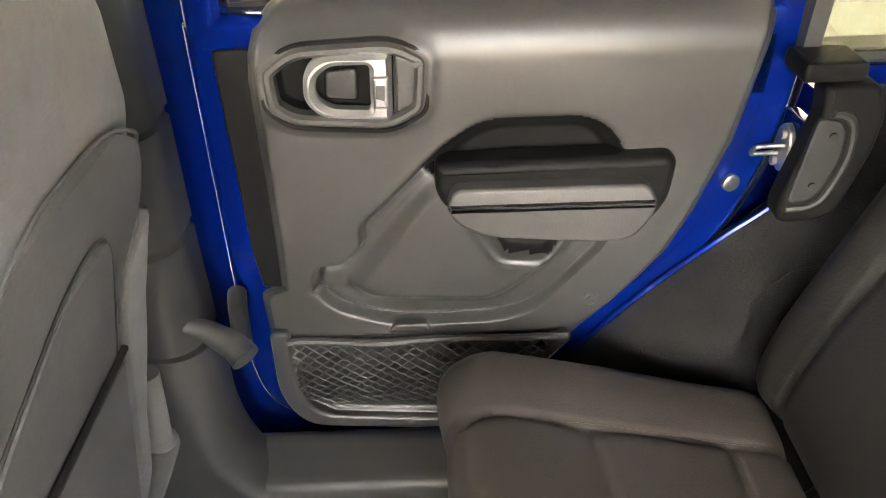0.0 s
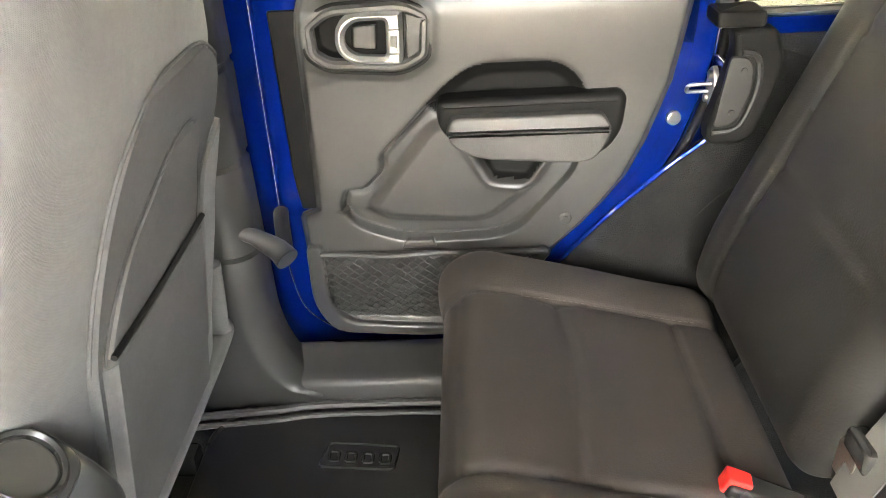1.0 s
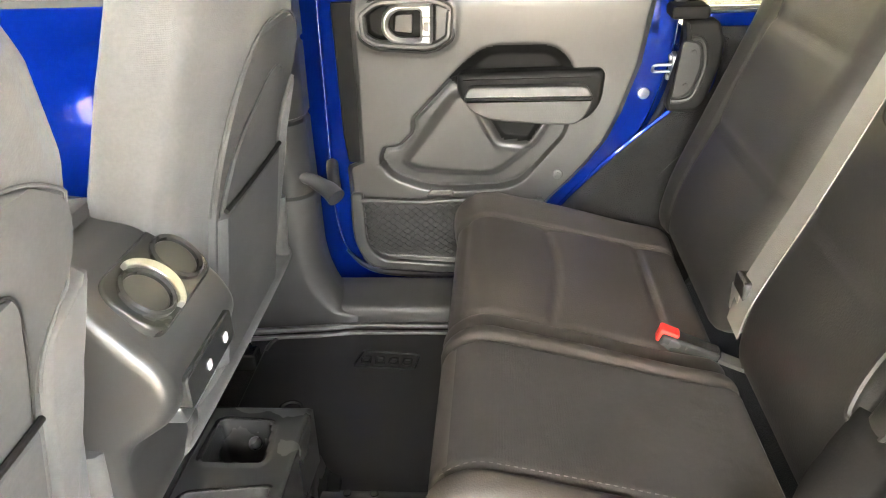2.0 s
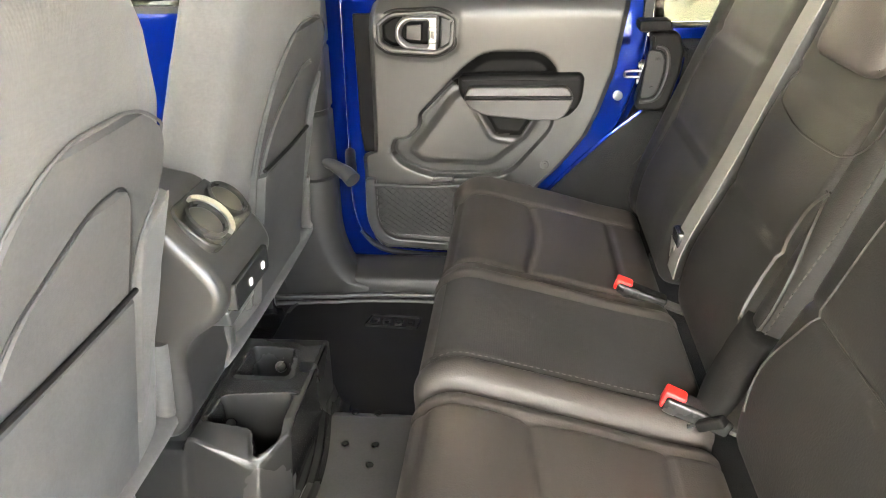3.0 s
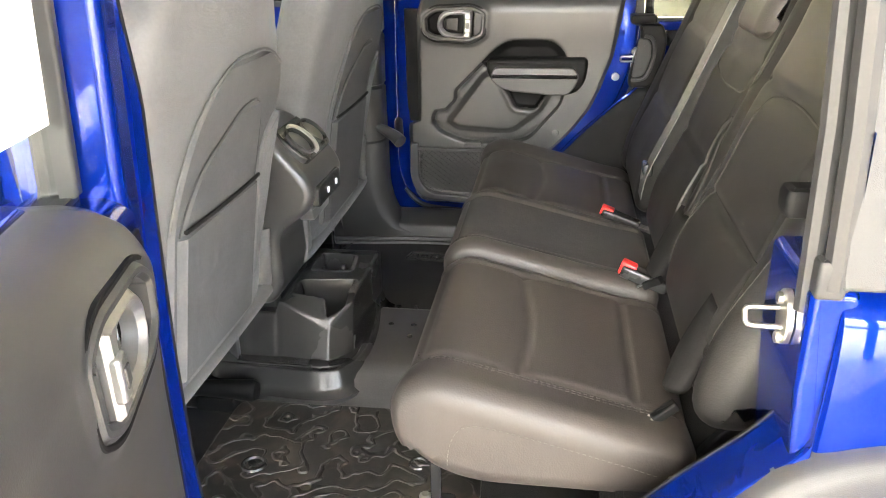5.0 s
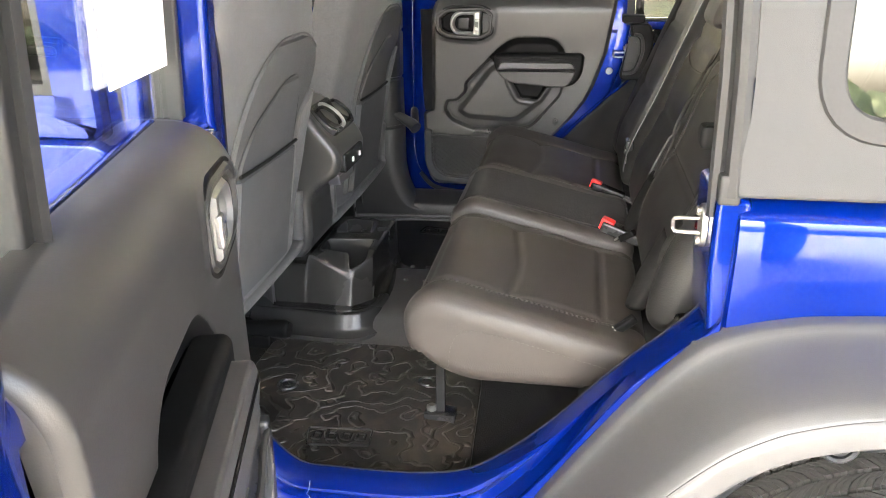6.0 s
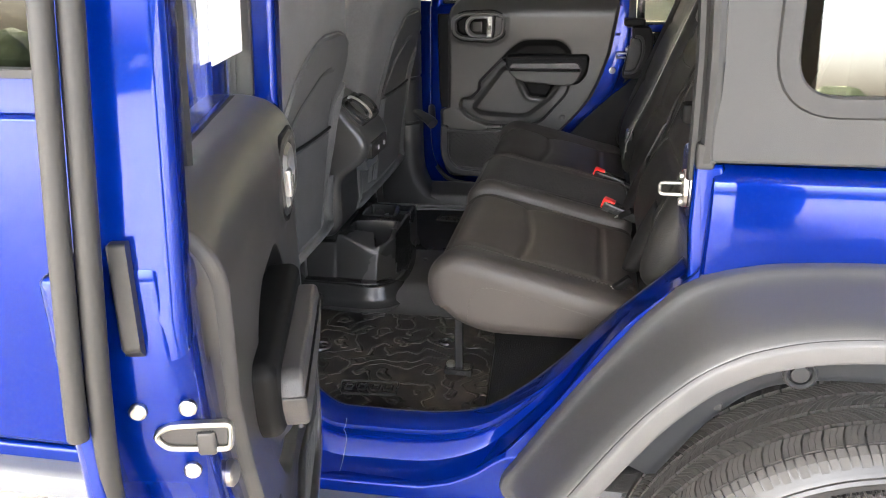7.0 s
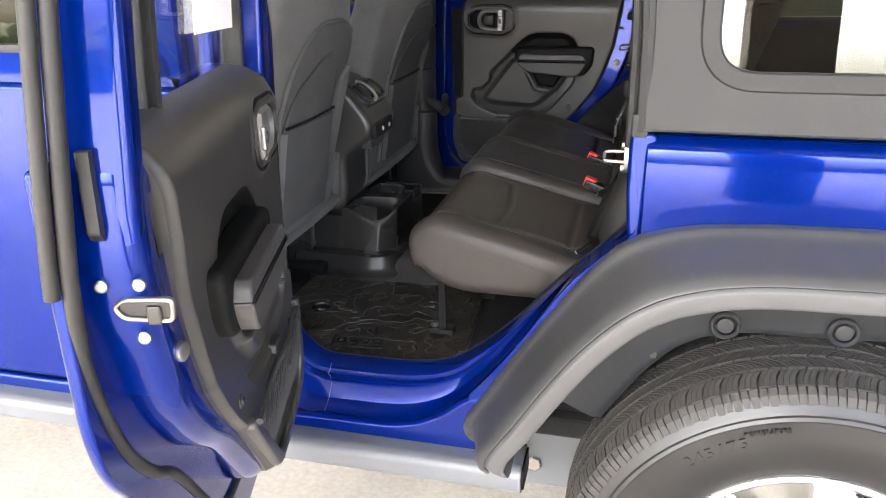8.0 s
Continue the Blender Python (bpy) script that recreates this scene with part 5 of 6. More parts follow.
def bench_back(b, y0, y1, low=0.86, top=1.40, bolsters=(), head=True, xo=0.0):
    k = math.tan(radians(20))

    def fx(z):
        return -0.045 + (z - 0.86) * k + xo
    prof = [(fx(low) + 0.13, low, 0.03), (fx(low) + 0.005, low, 0.04), (fx(low + 0.09) - 0.012, low + 0.09, 0.05), (fx(1.15) - 0.006, 1.15, 0.08), (fx(top - 0.03), top - 0.03, 0.04), (fx(top) + 0.03, top, 0.03), (fx(top) + 0.12, top, 0.03)]

    def shape(x, y, z):
        if x > fx(z) + 0.06:
            return 0.0
        g = 0.0
        for q, side in bolsters:
            g += groove(y, q, 0.005, 0.006)
            if (q - y) * side > 0:
                g -= 0.009 * math.sin(min(1, (q - y) * side / 0.06) * math.pi / 2)
        inside = all((y - q) * side > 0 for q, side in bolsters)
        if inside:
            zz = z
            g += groove(zz, 1.079, 0.005, 0.006) + groove(zz, 1.245, 0.006, 0.006) - 0.005 * math.sin((z - low) * 15) ** 2
        return g
    bm = bmesh.new()
    pad(bm, prof, y0, y1, 0.055, 64, 150, shape)
    back = part("backrest", bm, SHADEVINYL, b, "brown-black vinyl backrest, coloured darker for its shade", sharp=80)
    if head:
        bm = bmesh.new()
        cy = (y0 + y1) / 2
        z0 = 1.277 if head == "low" else 1.43
        hp = [(fx(z0) - 0.03, z0, 0.03), (fx(z0 + 0.2) - 0.03, z0 + 0.2, 0.04), (fx(z0 + 0.2) + 0.06, z0 + 0.2, 0.03), (fx(z0) + 0.06, z0, 0.03)]
        hw = 0.10 if head == "low" else 0.13
        pad(bm, hp, cy - hw, cy + hw, 0.04, 30, 60)
        part("headrest", bm, VINYL, back, "padded headrest", sharp=80)
    return back


near_back = bench_back(near_cushion, -0.604, -0.172, low=0.885, bolsters=((-0.525, 1),), head=True)
mid_back = bench_back(mid_cushion, -0.168, 0.215, bolsters=((-0.095, 1),), head="low", xo=0.016)
bench_back(far_cushion, 0.220, 0.655, bolsters=((0.56, -1),), head=True)


def back_line(pts, r, mat, label, dashed=False, on=None):
    """A welt or a row of stitches laid on a backrest; points are (y, z)."""
    on = on or mid_back
    line = lay(on, resample(curve([(-0.6, y, z) for y, z in pts], 8), 90, False), (1, 0, 0))
    bm = bmesh.new()
    if dashed:
        for a, b in zip(line[::3], line[2::3]):
            tube(bm, [a, b], r, 5)
    else:
        tube(bm, line, r, 6)
    part("welt" if not dashed else "stitching", bm, mat, on, label)


bpy.context.view_layer.update()
back_line([(-0.100, 0.985), (-0.082, 0.992), (-0.070, 1.03), (-0.071, 1.08), (-0.078, 1.125), (-0.093, 1.16)], 0.0035, SHADEVINYL, "raised vinyl welt")
back_line([(-0.100, 0.985), (-0.125, 0.990), (-0.136, 1.005), (-0.137, 1.04), (-0.130, 1.09), (-0.113, 1.135), (-0.093, 1.16)], 0.003, SHADEVINYL, "raised vinyl welt")
back_line([(-0.145, 1.0), (-0.146, 1.06), (-0.149, 1.12), (-0.150, 1.18), (-0.150, 1.25)], 0.0011, THREAD, "pale stitching", True)
back_line([(0.165, 1.26), (0.158, 1.213), (0.119, 1.200), (0.044, 1.192), (-0.056, 1.196), (-0.09, 1.202), (-0.125, 1.221), (-0.133, 1.253), (-0.133, 1.30)], 0.0016, SHADEVINYL, "dark seam")


back_line([(-0.225, 0.95), (-0.212, 1.0), (-0.236, 1.07), (-0.246, 1.14), (-0.262, 1.21), (-0.30, 1.236), (-0.40, 1.241), (-0.50, 1.236)], 0.0016, SHADEVINYL, "dark seam", on=near_back)
back_line([(-0.246, 1.079), (-0.34, 1.080), (-0.43, 1.080), (-0.525, 1.081)], 0.0012, SHADEVINYL, "dark seam", on=near_back)
back_line([(-0.530, 0.975), (-0.541, 1.01), (-0.553, 1.045), (-0.563, 1.08), (-0.572, 1.13)], 0.0008, THREAD, "pale stitching", True, on=near_back)


def seat_pull(y, z, x, wide=1.0):
    """Folded flap of the bolster cover at the foot of the backrest."""
    p = thing("seat_flap", (x, y, z), "folded cloth flap at the foot of the backrest", "flap", "seat flaps")
    bm = bmesh.new()
    rings = []
    for k in range(13):
        f = k / 12
        w = 0.034 * (math.sin(math.pi * min(1, 0.12 + f * 0.9)) ** 0.6 if f < 0.6 else 1.0 - 0.10 * (f - 0.6))
        zz, xx = z - 0.065 + 0.13 * f, x - 0.012 + 0.05 * f
        th = 0.020 * (0.55 + 0.45 * math.sin(math.pi * (0.15 + 0.7 * f)))
        rings.append([(xx + 0.02 + (-th - 0.02) * (math.cos(a) * 0.5 + 0.5), y + wide * w * math.sin(a), zz) for a in [2 * math.pi * i / 20 for i in range(20)]])
    loft(bm, rings)
    part("flap", bm, SUEDE, p, sharp=80)


seat_pull(-0.122, 0.938, -0.022, 1.25)
seat_pull(-0.485, 0.950, -0.030, 1.15)
seat_pull(0.60, 0.945, -0.005)


def buckle(x, y, z, turn, label):
    b = thing("seat_buckle", (x, y, z), label, "seat buckle", "seat buckles")
    bm = bmesh.new()
    m = pose(x, y, z, 0, 18, turn)
    o = fillet([(-0.012, -0.017), (0.075, -0.014), (0.075, 0.014), (-0.012, 0.017)], 0.008)
    plate(bm, o, -0.026, -0.004, lambda u, v, d: m @ Vector((u, v, d)), 0.005, 0.004)
    part("housing", bm, GLOSSY, b, "black buckle housing")
    bm = bmesh.new()
    o = fillet([(-0.016, -0.011), (0.012, -0.010), (0.012, 0.010), (-0.016, 0.011)], 0.004)
    plate(bm, o, -0.024, 0.001, lambda u, v, d: m @ Vector((u, v, d)), 0.003, 0.003)
    part("button", bm, RED, b, "bright red release button")
    bm = bmesh.new()
    plate(bm, [(0.07, -0.012), (0.14, -0.012), (0.14, 0.012), (0.07, 0.012)], -0.018, -0.012, lambda u, v, d: m @ Vector((u, v, d)), 0.001)
    part("strap", bm, BELT, b)


buckle(-0.072, -0.128, 0.906, -14, "red-buttoned seat buckle beside the middle cushion")
buckle(-0.090, 0.236, 0.880, -10, "red-buttoned seat buckle in the cushion gap")


def seat_anchor(x, y, z, turn):
    a = thing("seat_anchor", (x, y, z), "small black seat anchor tucked in the bench gap", "anchor", "seat anchors")
    m = pose(x, y, z, 0, -35, turn)
    bm = bmesh.new()
    plate(bm, fillet([(-0.016, -0.007), (0.022, -0.008), (0.022, 0.008), (-0.016, 0.007)], 0.004), -0.008, 0.006, lambda u, v, d: m @ Vector((u, v, d)), 0.004, 0.003)
    part("cover", bm, PLASTIC, a)
    bm = bmesh.new()
    tube(bm, [m @ Vector(p) for p in ((-0.015, -0.005, 0.003), (-0.026, -0.005, 0.002), (-0.029, 0.0, 0.002), (-0.026, 0.005, 0.002), (-0.015, 0.005, 0.003))], 0.002, 8)
    part("loop", bm, STEEL, a)


seat_anchor(-0.040, -0.160, 0.885, -35)
seat_anchor(-0.060, -0.525, 0.868, 15)


def seat_belt():
    b = thing("seat_belt", (-0.02, 0.14, 1.0), "grey webbing belt hanging slack across the backrest", "seat belt")
    pts = curve([(-0.035, 0.150, 0.94), (-0.026, 0.140, 1.0), (0.024, 0.140, 1.12), (0.068, 0.14, 1.234), (0.103, 0.14, 1.324), (0.17, 0.13, 1.5), (0.2, 0.13, 1.72)], 6)
    bm = bmesh.new()
    rings = []
    for p in pts:
        rings.append([(p[0] - 0.003, p[1] - 0.022, p[2] - 0.004), (p[0] - 0.004, p[1] + 0.022, p[2]), (p[0] - 0.002, p[1] + 0.022, p[2]), (p[0] - 0.001, p[1] - 0.022, p[2] - 0.004)])
    loft(bm, rings)
    part("webbing", bm, BELT, b, "grey woven webbing")
    bm = bmesh.new()
    rbox(bm, (-0.036, 0.136, 0.982), (-0.016, 0.178, 1.008), 0.006)
    tongue = part("tongue", bm, GLOSSY, b, "black belt tongue")
    bm = bmesh.new()
    rbox(bm, (-0.036, 0.150, 0.950), (-0.030, 0.182, 0.988), 0.002)
    part("blade", bm, STEEL, tongue)


seat_belt()


def seat_leg():
    b = thing("bench_bracket", (-0.38, -0.44, 0.61), "black steel bench bracket bolted to the floor", "bracket")
    bm = bmesh.new()
    rbox(bm, (-0.383, -0.452, 0.615), (-0.366, -0.440, 0.785), 0.003)
    part("post", bm, GLOSSY, b)
    bm = bmesh.new()
    plate(bm, fillet([(-0.406, -0.466), (-0.352, -0.468), (-0.344, -0.458), (-0.350, -0.428), (-0.402, -0.428)], 0.006), 0.615, 0.626, flat, 0.003)
    rbox(bm, (-0.354, -0.466, 0.60), (-0.346, -0.430, 0.626), 0.003)
    part("foot", bm, GLOSSY, b)
    bm = bmesh.new()
    disc(bm, (-0.392, -0.447, 0.626), (0, 0, 1), 0.010, 0.010, 10, 0.35)
    part("bolt", bm, STEEL, b)
    bm = bmesh.new()
    tube(bm, [(-0.41 + 0.014 * math.cos(a), -0.40 + 0.014 * math.sin(a), 0.655) for a in np.linspace(0.5, 5.2, 14)], 0.003, 6)
    part("hook", bm, GLOSSY, b)


seat_leg()


# ---- front seats ----
def front_seat(cy, label, dx=0.0):
    f = thing("front_seat", (-0.85, cy, 0.62), label, "car seat", "front seats")

    def bx(z):
        return float(np.interp(z, [0.78, 0.80, 1.07, 1.28, 1.45, 1.60], [-0.765, -0.762, -0.722, -0.668, -0.640, -0.650])) + dx

    def half(z):
        return float(np.interp(z, [0.78, 0.85, 1.0, 1.15, 1.27, 1.36, 1.42, 1.47], [0.255, 0.262, 0.265, 0.262, 0.245, 0.205, 0.15, 0.11]))
    bm = bmesh.new()
    rings = []
    for z in np.linspace(0.80, 1.47, 60):
        h = half(z)
        ring = []
        for k in range(64):
            a = 2 * math.pi * k / 64
            ca, sa = math.cos(a), math.sin(a)
            ex = math.copysign(abs(ca) ** 0.42, ca)
            ey = math.copysign(abs(sa) ** 0.55, sa)
            th = 0.062
            if ca > 0:
                x = bx(z) - 0.062 + th * ex
            else:
                x = bx(z) - 0.062 + 0.085 * ex + 0.03 * (1 - abs(ey)) ** 1
            ring.append((x, cy + h * ey, z))
        rings.append(ring)
    loft(bm, rings)
    back = part("backrest", bm, BACKCLOTH, f, "grey cloth front seat backrest", sharp=80)
    # shield-shaped back panel with map pocket
    def put(u, v, d):
        return (bx(v) + d, cy + u, v)

    def dense(poly, step_len=0.02):
        out = []
        for a, b in zip(poly, poly[1:] + poly[:1]):
            n = max(1, int((Vector(a) - Vector(b)).length / step_len))
            out += [tuple(Vector(a).lerp(Vector(b), k / n)) for k in range(n)]
        return out

    def skin(bm, poly, d0, d1, r):
        """A slab that follows the curved back, cut in bands."""
        zs = sorted({round(p[1], 4) for p in dense(poly)})
        lo, hi = min(zs), max(zs)
        rows = []
        for z in np.linspace(lo + 1e-4, hi - 1e-4, 40):
            xs = []
            for a, b in zip(poly, poly[1:] + poly[:1]):
                if (a[1] - z) * (b[1] - z) <= 0 and abs(a[1] - b[1]) > 1e-9:
                    xs.append(a[0] + (b[0] - a[0]) * (z - a[1]) / (b[1] - a[1]))
            l, rr = min(xs), max(xs)
            w = rr - l
            ring = [put(l, z, d0)]
            for k in range(25):
                t = k / 24
                e = min(t, 1 - t) * w
                ez = min(z - lo, hi - z)
                lift = min(1.0, math.sqrt(max(0.0, 1 - (1 - min(1, e / r)) ** 2)), math.sqrt(max(0.0, 1 - (1 - min(1, ez / r)) ** 2)))
                ring.append(put(l + w * t, z, d0 + (d1 - d0) * lift))
            ring.append(put(rr, z, d0))
            rows.append(ring)
        loft(bm, rows)
    shield = fillet([(-0.175, 0.825, 0.02), (0.150, 0.825, 0.02), (0.152, 1.13, 0.04), (0.222, 1.185, 0.03), (0.215, 1.245, 0.05), (0.13, 1.290, 0.08), (-0.02, 1.290, 0.08), (-0.12, 1.225, 0.1), (-0.165, 1.13, 0.08)], 0.05, 8)
    bm = bmesh.new()
    skin(bm, shield, -0.012, 0.006, 0.012)
    part("back_panel", bm, BACKPANEL, back, "smooth grey back panel")
    bm = bmesh.new()
    tube(bm, [put(u, v, 0.004) for u, v in resample([(q[0], q[1]) for q in shield if q[1] > 0.86 and q[0] < 0.20], 90, False)], 0.0018, 8)
    part("frame_piping", bm, BACKPANEL, back, "raised piping round the back panel")
    wing = fillet([(0.150, 0.870, 0.01), (0.172, 0.866, 0.01), (0.236, 1.05, 0.05), (0.243, 1.172, 0.01), (0.160, 1.128, 0.01)], 0.02, 6)
    bm = bmesh.new()
    skin(bm, wing, -0.03, 0.006, 0.012)
    part("side_wing", bm, BACKCLOTH, back, "pale cloth wing beside the map pocket")
    inner = fillet([(-0.150, 0.835, 0.01), (0.128, 0.835, 0.01), (0.136, 1.10, 0.05), (0.118, 1.215, 0.05), (0.04, 1.215, 0.08), (-0.10, 1.150, 0.08), (-0.145, 1.08, 0.05)], 0.03, 8)
    bm = bmesh.new()
    skin(bm, inner, 0.0, 0.0105, 0.006)
    part("pocket_back", bm, BACKPANEL, back)
    # thin dark line that draws the soft shading round the inner outline
    bm = bmesh.new()
    tube(bm, [put(u, v, 0.0075) for u, v in resample([(q[0], q[1]) for q in inner if q[1] > 1.06], 50, False)], 0.0016, 6)
    part("pocket_shade_line", bm, SEAL, back)
    pocket = fillet([(-0.152, 0.832, 0.01), (0.130, 0.832, 0.01), (0.139, 1.072, 0.006), (-0.146, 1.072, 0.006)], 0.01, 5)
    bm = bmesh.new()
    skin(bm, pocket, 0.006, 0.0165, 0.006)
    part("map_pocket", bm, BACKPANEL, back, "flat cloth map pocket")
    bm = bmesh.new()
    tube(bm, [put(u, 1.0735 + 0.004 * (abs(u) / 0.14) ** 2, 0.0150) for u in np.linspace(-0.140, 0.134, 16)], 0.0034, 8)
    part("pocket_edge", bm, SUEDE, back, "black elastic pocket edge")
    # lower rail and cushion
    bm = bmesh.new()
    tube(bm, curve([put(-0.262, 0.93, -0.02), put(-0.258, 0.83, -0.012), put(-0.235, 0.798, -0.008), put(0.235, 0.798, -0.008), put(0.258, 0.83, -0.012), put(0.262, 0.93, -0.02)], 6), 0.016, 10)
    part("lower_edge", bm, BACKCLOTH, back, "rounded cloth lower edge")
    bm = bmesh.new()
    pad(bm, [(-0.80, 0.78), (-0.80, 0.92), (-1.15, 0.96), (-1.30, 0.92), (-1.30, 0.80), (-1.1, 0.76)], cy - 0.25, cy + 0.25, 0.05, 30, 60)
    part("seat", bm, CLOTH, f, "dark cloth seat cushion", sharp=80)
    bm = bmesh.new()
    hp = [(-0.70, 1.50), (-0.715, 1.70), (-0.80, 1.70), (-0.80, 1.50)]
    pad(bm, hp, cy - 0.12, cy + 0.12, 0.04, 24, 50)
    part("headrest", bm, BACKCLOTH, f, "grey padded headrest", sharp=80)
    for u in (-0.06, 0.06):
        bm = bmesh.new()
        tube(bm, [(-0.745, cy + u, 1.44), (-0.75, cy + u, 1.52)], 0.006, 8)
        part("headrest_post", bm, STEEL, f)
    for sg in (-1, 1):
        bm = bmesh.new()
        rbox(bm, (-1.28, cy + sg * 0.19 - 0.02, 0.598), (-0.80, cy + sg * 0.19 + 0.02, 0.635), 0.006)
        rbox(bm, (-0.90, cy + sg * 0.21 - 0.012, 0.62), (-0.82, cy + sg * 0.21 + 0.012, 0.80), 0.006)
        part("seat_rail", bm, GLOSSY, f, "black seat rail")
    return f


front_seat(-0.345, "grey cloth front seat with map pocket on its back")
front_seat(0.345, "grey cloth front seat on the closed door side", 0.022)


# ---- centre console ----
def console():
    c = thing("centre_console", (-0.75, 0.005, 0.66), "black centre console with two round air vents", "console")
    bm = bmesh.new()
    prof = [(-1.45, 0.76), (-0.76, 0.76), (-0.735, 0.80), (-0.735, 0.915, 0.03), (-0.668, 0.962, 0.02), (-0.655, 0.998, 0.02), (-0.668, 1.03, 0.02), (-0.742, 1.115, 0.02), (-0.80, 1.125, 0.02), (-1.45, 1.10)]
    plate(bm, fillet(prof, 0.02, 5), -0.085, 0.128, lambda u, v, d: (u, d, v), 0.018, 0.018, 4)
    part("body", bm, PANEL, c, "black moulded console body")
    bm = bmesh.new()
    rbox(bm, (-1.30, -0.10, 1.10), (-0.80, 0.112, 1.142), 0.012)
    part("armrest_lid", bm, SOFT, c, "padded console lid")
    # vent panel on the sloping end
    m = Matrix.Translation((-0.705, 0.030, 1.0735)) @ pose(0, 0, 0, 0, 41, 0)

    def on(u, v, d):
        # u across, v down the slope, d off the face
        return m @ Vector((v, u, d))
    bm = bmesh.new()
    o = fillet([(-0.082, -0.045), (0.080, -0.045), (0.082, 0.040), (-0.084, 0.040)], 0.03, 6)
    plate(bm, o, -0.006, 0.008, on, 0.004)
    vp = part("vent_panel", bm, GLOSSY, c, "dark satin vent surround")
    for u in (-0.041, 0.041):
        bm = bmesh.new()
        ro = [(u + 0.033 * math.cos(a), 0.033 * math.sin(a)) for a in np.linspace(0, 2 * math.pi, 32, endpoint=False)]
        ri = [(u + 0.0275 * math.cos(a), 0.0275 * math.sin(a)) for a in np.linspace(0, 2 * math.pi, 32, endpoint=False)]
        ring_plate(bm, ro, ri, 0.004, 0.016, on, 0.003)
        ring = part("vent_ring", bm, GLOSSY, vp)
        bm = bmesh.new()
        plate(bm, [((p[0] - u) * 0.98 + u, p[1] * 0.98) for p in ri], 0.0, 0.010, on, 0.003)
        part("vent_flap", bm, PILLAR, ring, "round grey vent flap")
    bm = bmesh.new()
    # a crescent that hugs one vent
    arc = [math.radians(-72 + 144 * k / 20) for k in range(21)]
    o = [(-0.041 + (0.036 + 0.013 * math.cos(a) ** 0.5) * math.cos(a), (0.036 + 0.008 * math.cos(a) ** 0.5) * math.sin(a)) for a in arc]
    o += [(-0.041 + 0.0335 * math.cos(a), 0.0335 * math.sin(a)) for a in reversed(arc)]
    plate(bm, o, 0.004, 0.017, on, 0.002)
    part("vent_bridge", bm, SATIN, vp, "bright satin bridge between the vents")
    bm = bmesh.new()
    plate(bm, fillet([(-1.45, 0.66), (-0.775, 0.66), (-0.755, 0.70), (-0.745, 0.80), (-0.742, 0.93), (-1.45, 0.93)], 0.02, 4), -0.072, 0.118, lambda u, v, d: (u, d, v), 0.014, 0.014, 3)
    part("stem", bm, GLOSSY, c, "dark lower stem of the console")
    # socket panel below the vents
    bm = bmesh.new()
    plate(bm, fillet([(-0.06, 0.965), (0.085, 0.965), (0.085, 1.005), (-0.06, 1.005)], 0.008), -0.668, -0.652, lambda u, v, d: (d, u, v), 0.003)
    sp = part("socket_panel", bm, GLOSSY, c, "black socket panel")
    for y in (0.0, 0.055):
        bm = bmesh.new()
        plate(bm, fillet([(y - 0.005, 0.977), (y + 0.005, 0.977), (y + 0.005, 0.988), (y - 0.005, 0.988)], 0.002), -0.654, -0.650, lambda u, v, d: (d, u, v), 0.001)
        part("usb_socket", bm, WHITE, sp, "small pale socket")
    bm = bmesh.new()
    plate(bm, fillet([(-0.04, 0.930), (0.06, 0.930), (0.07, 0.958), (-0.05, 0.958)], 0.006), -0.700, -0.672, lambda u, v, d: (d, u, v), 0.004)
    part("outlet_cover", bm, SATIN, sp, "grey outlet cover")
    return c


console()


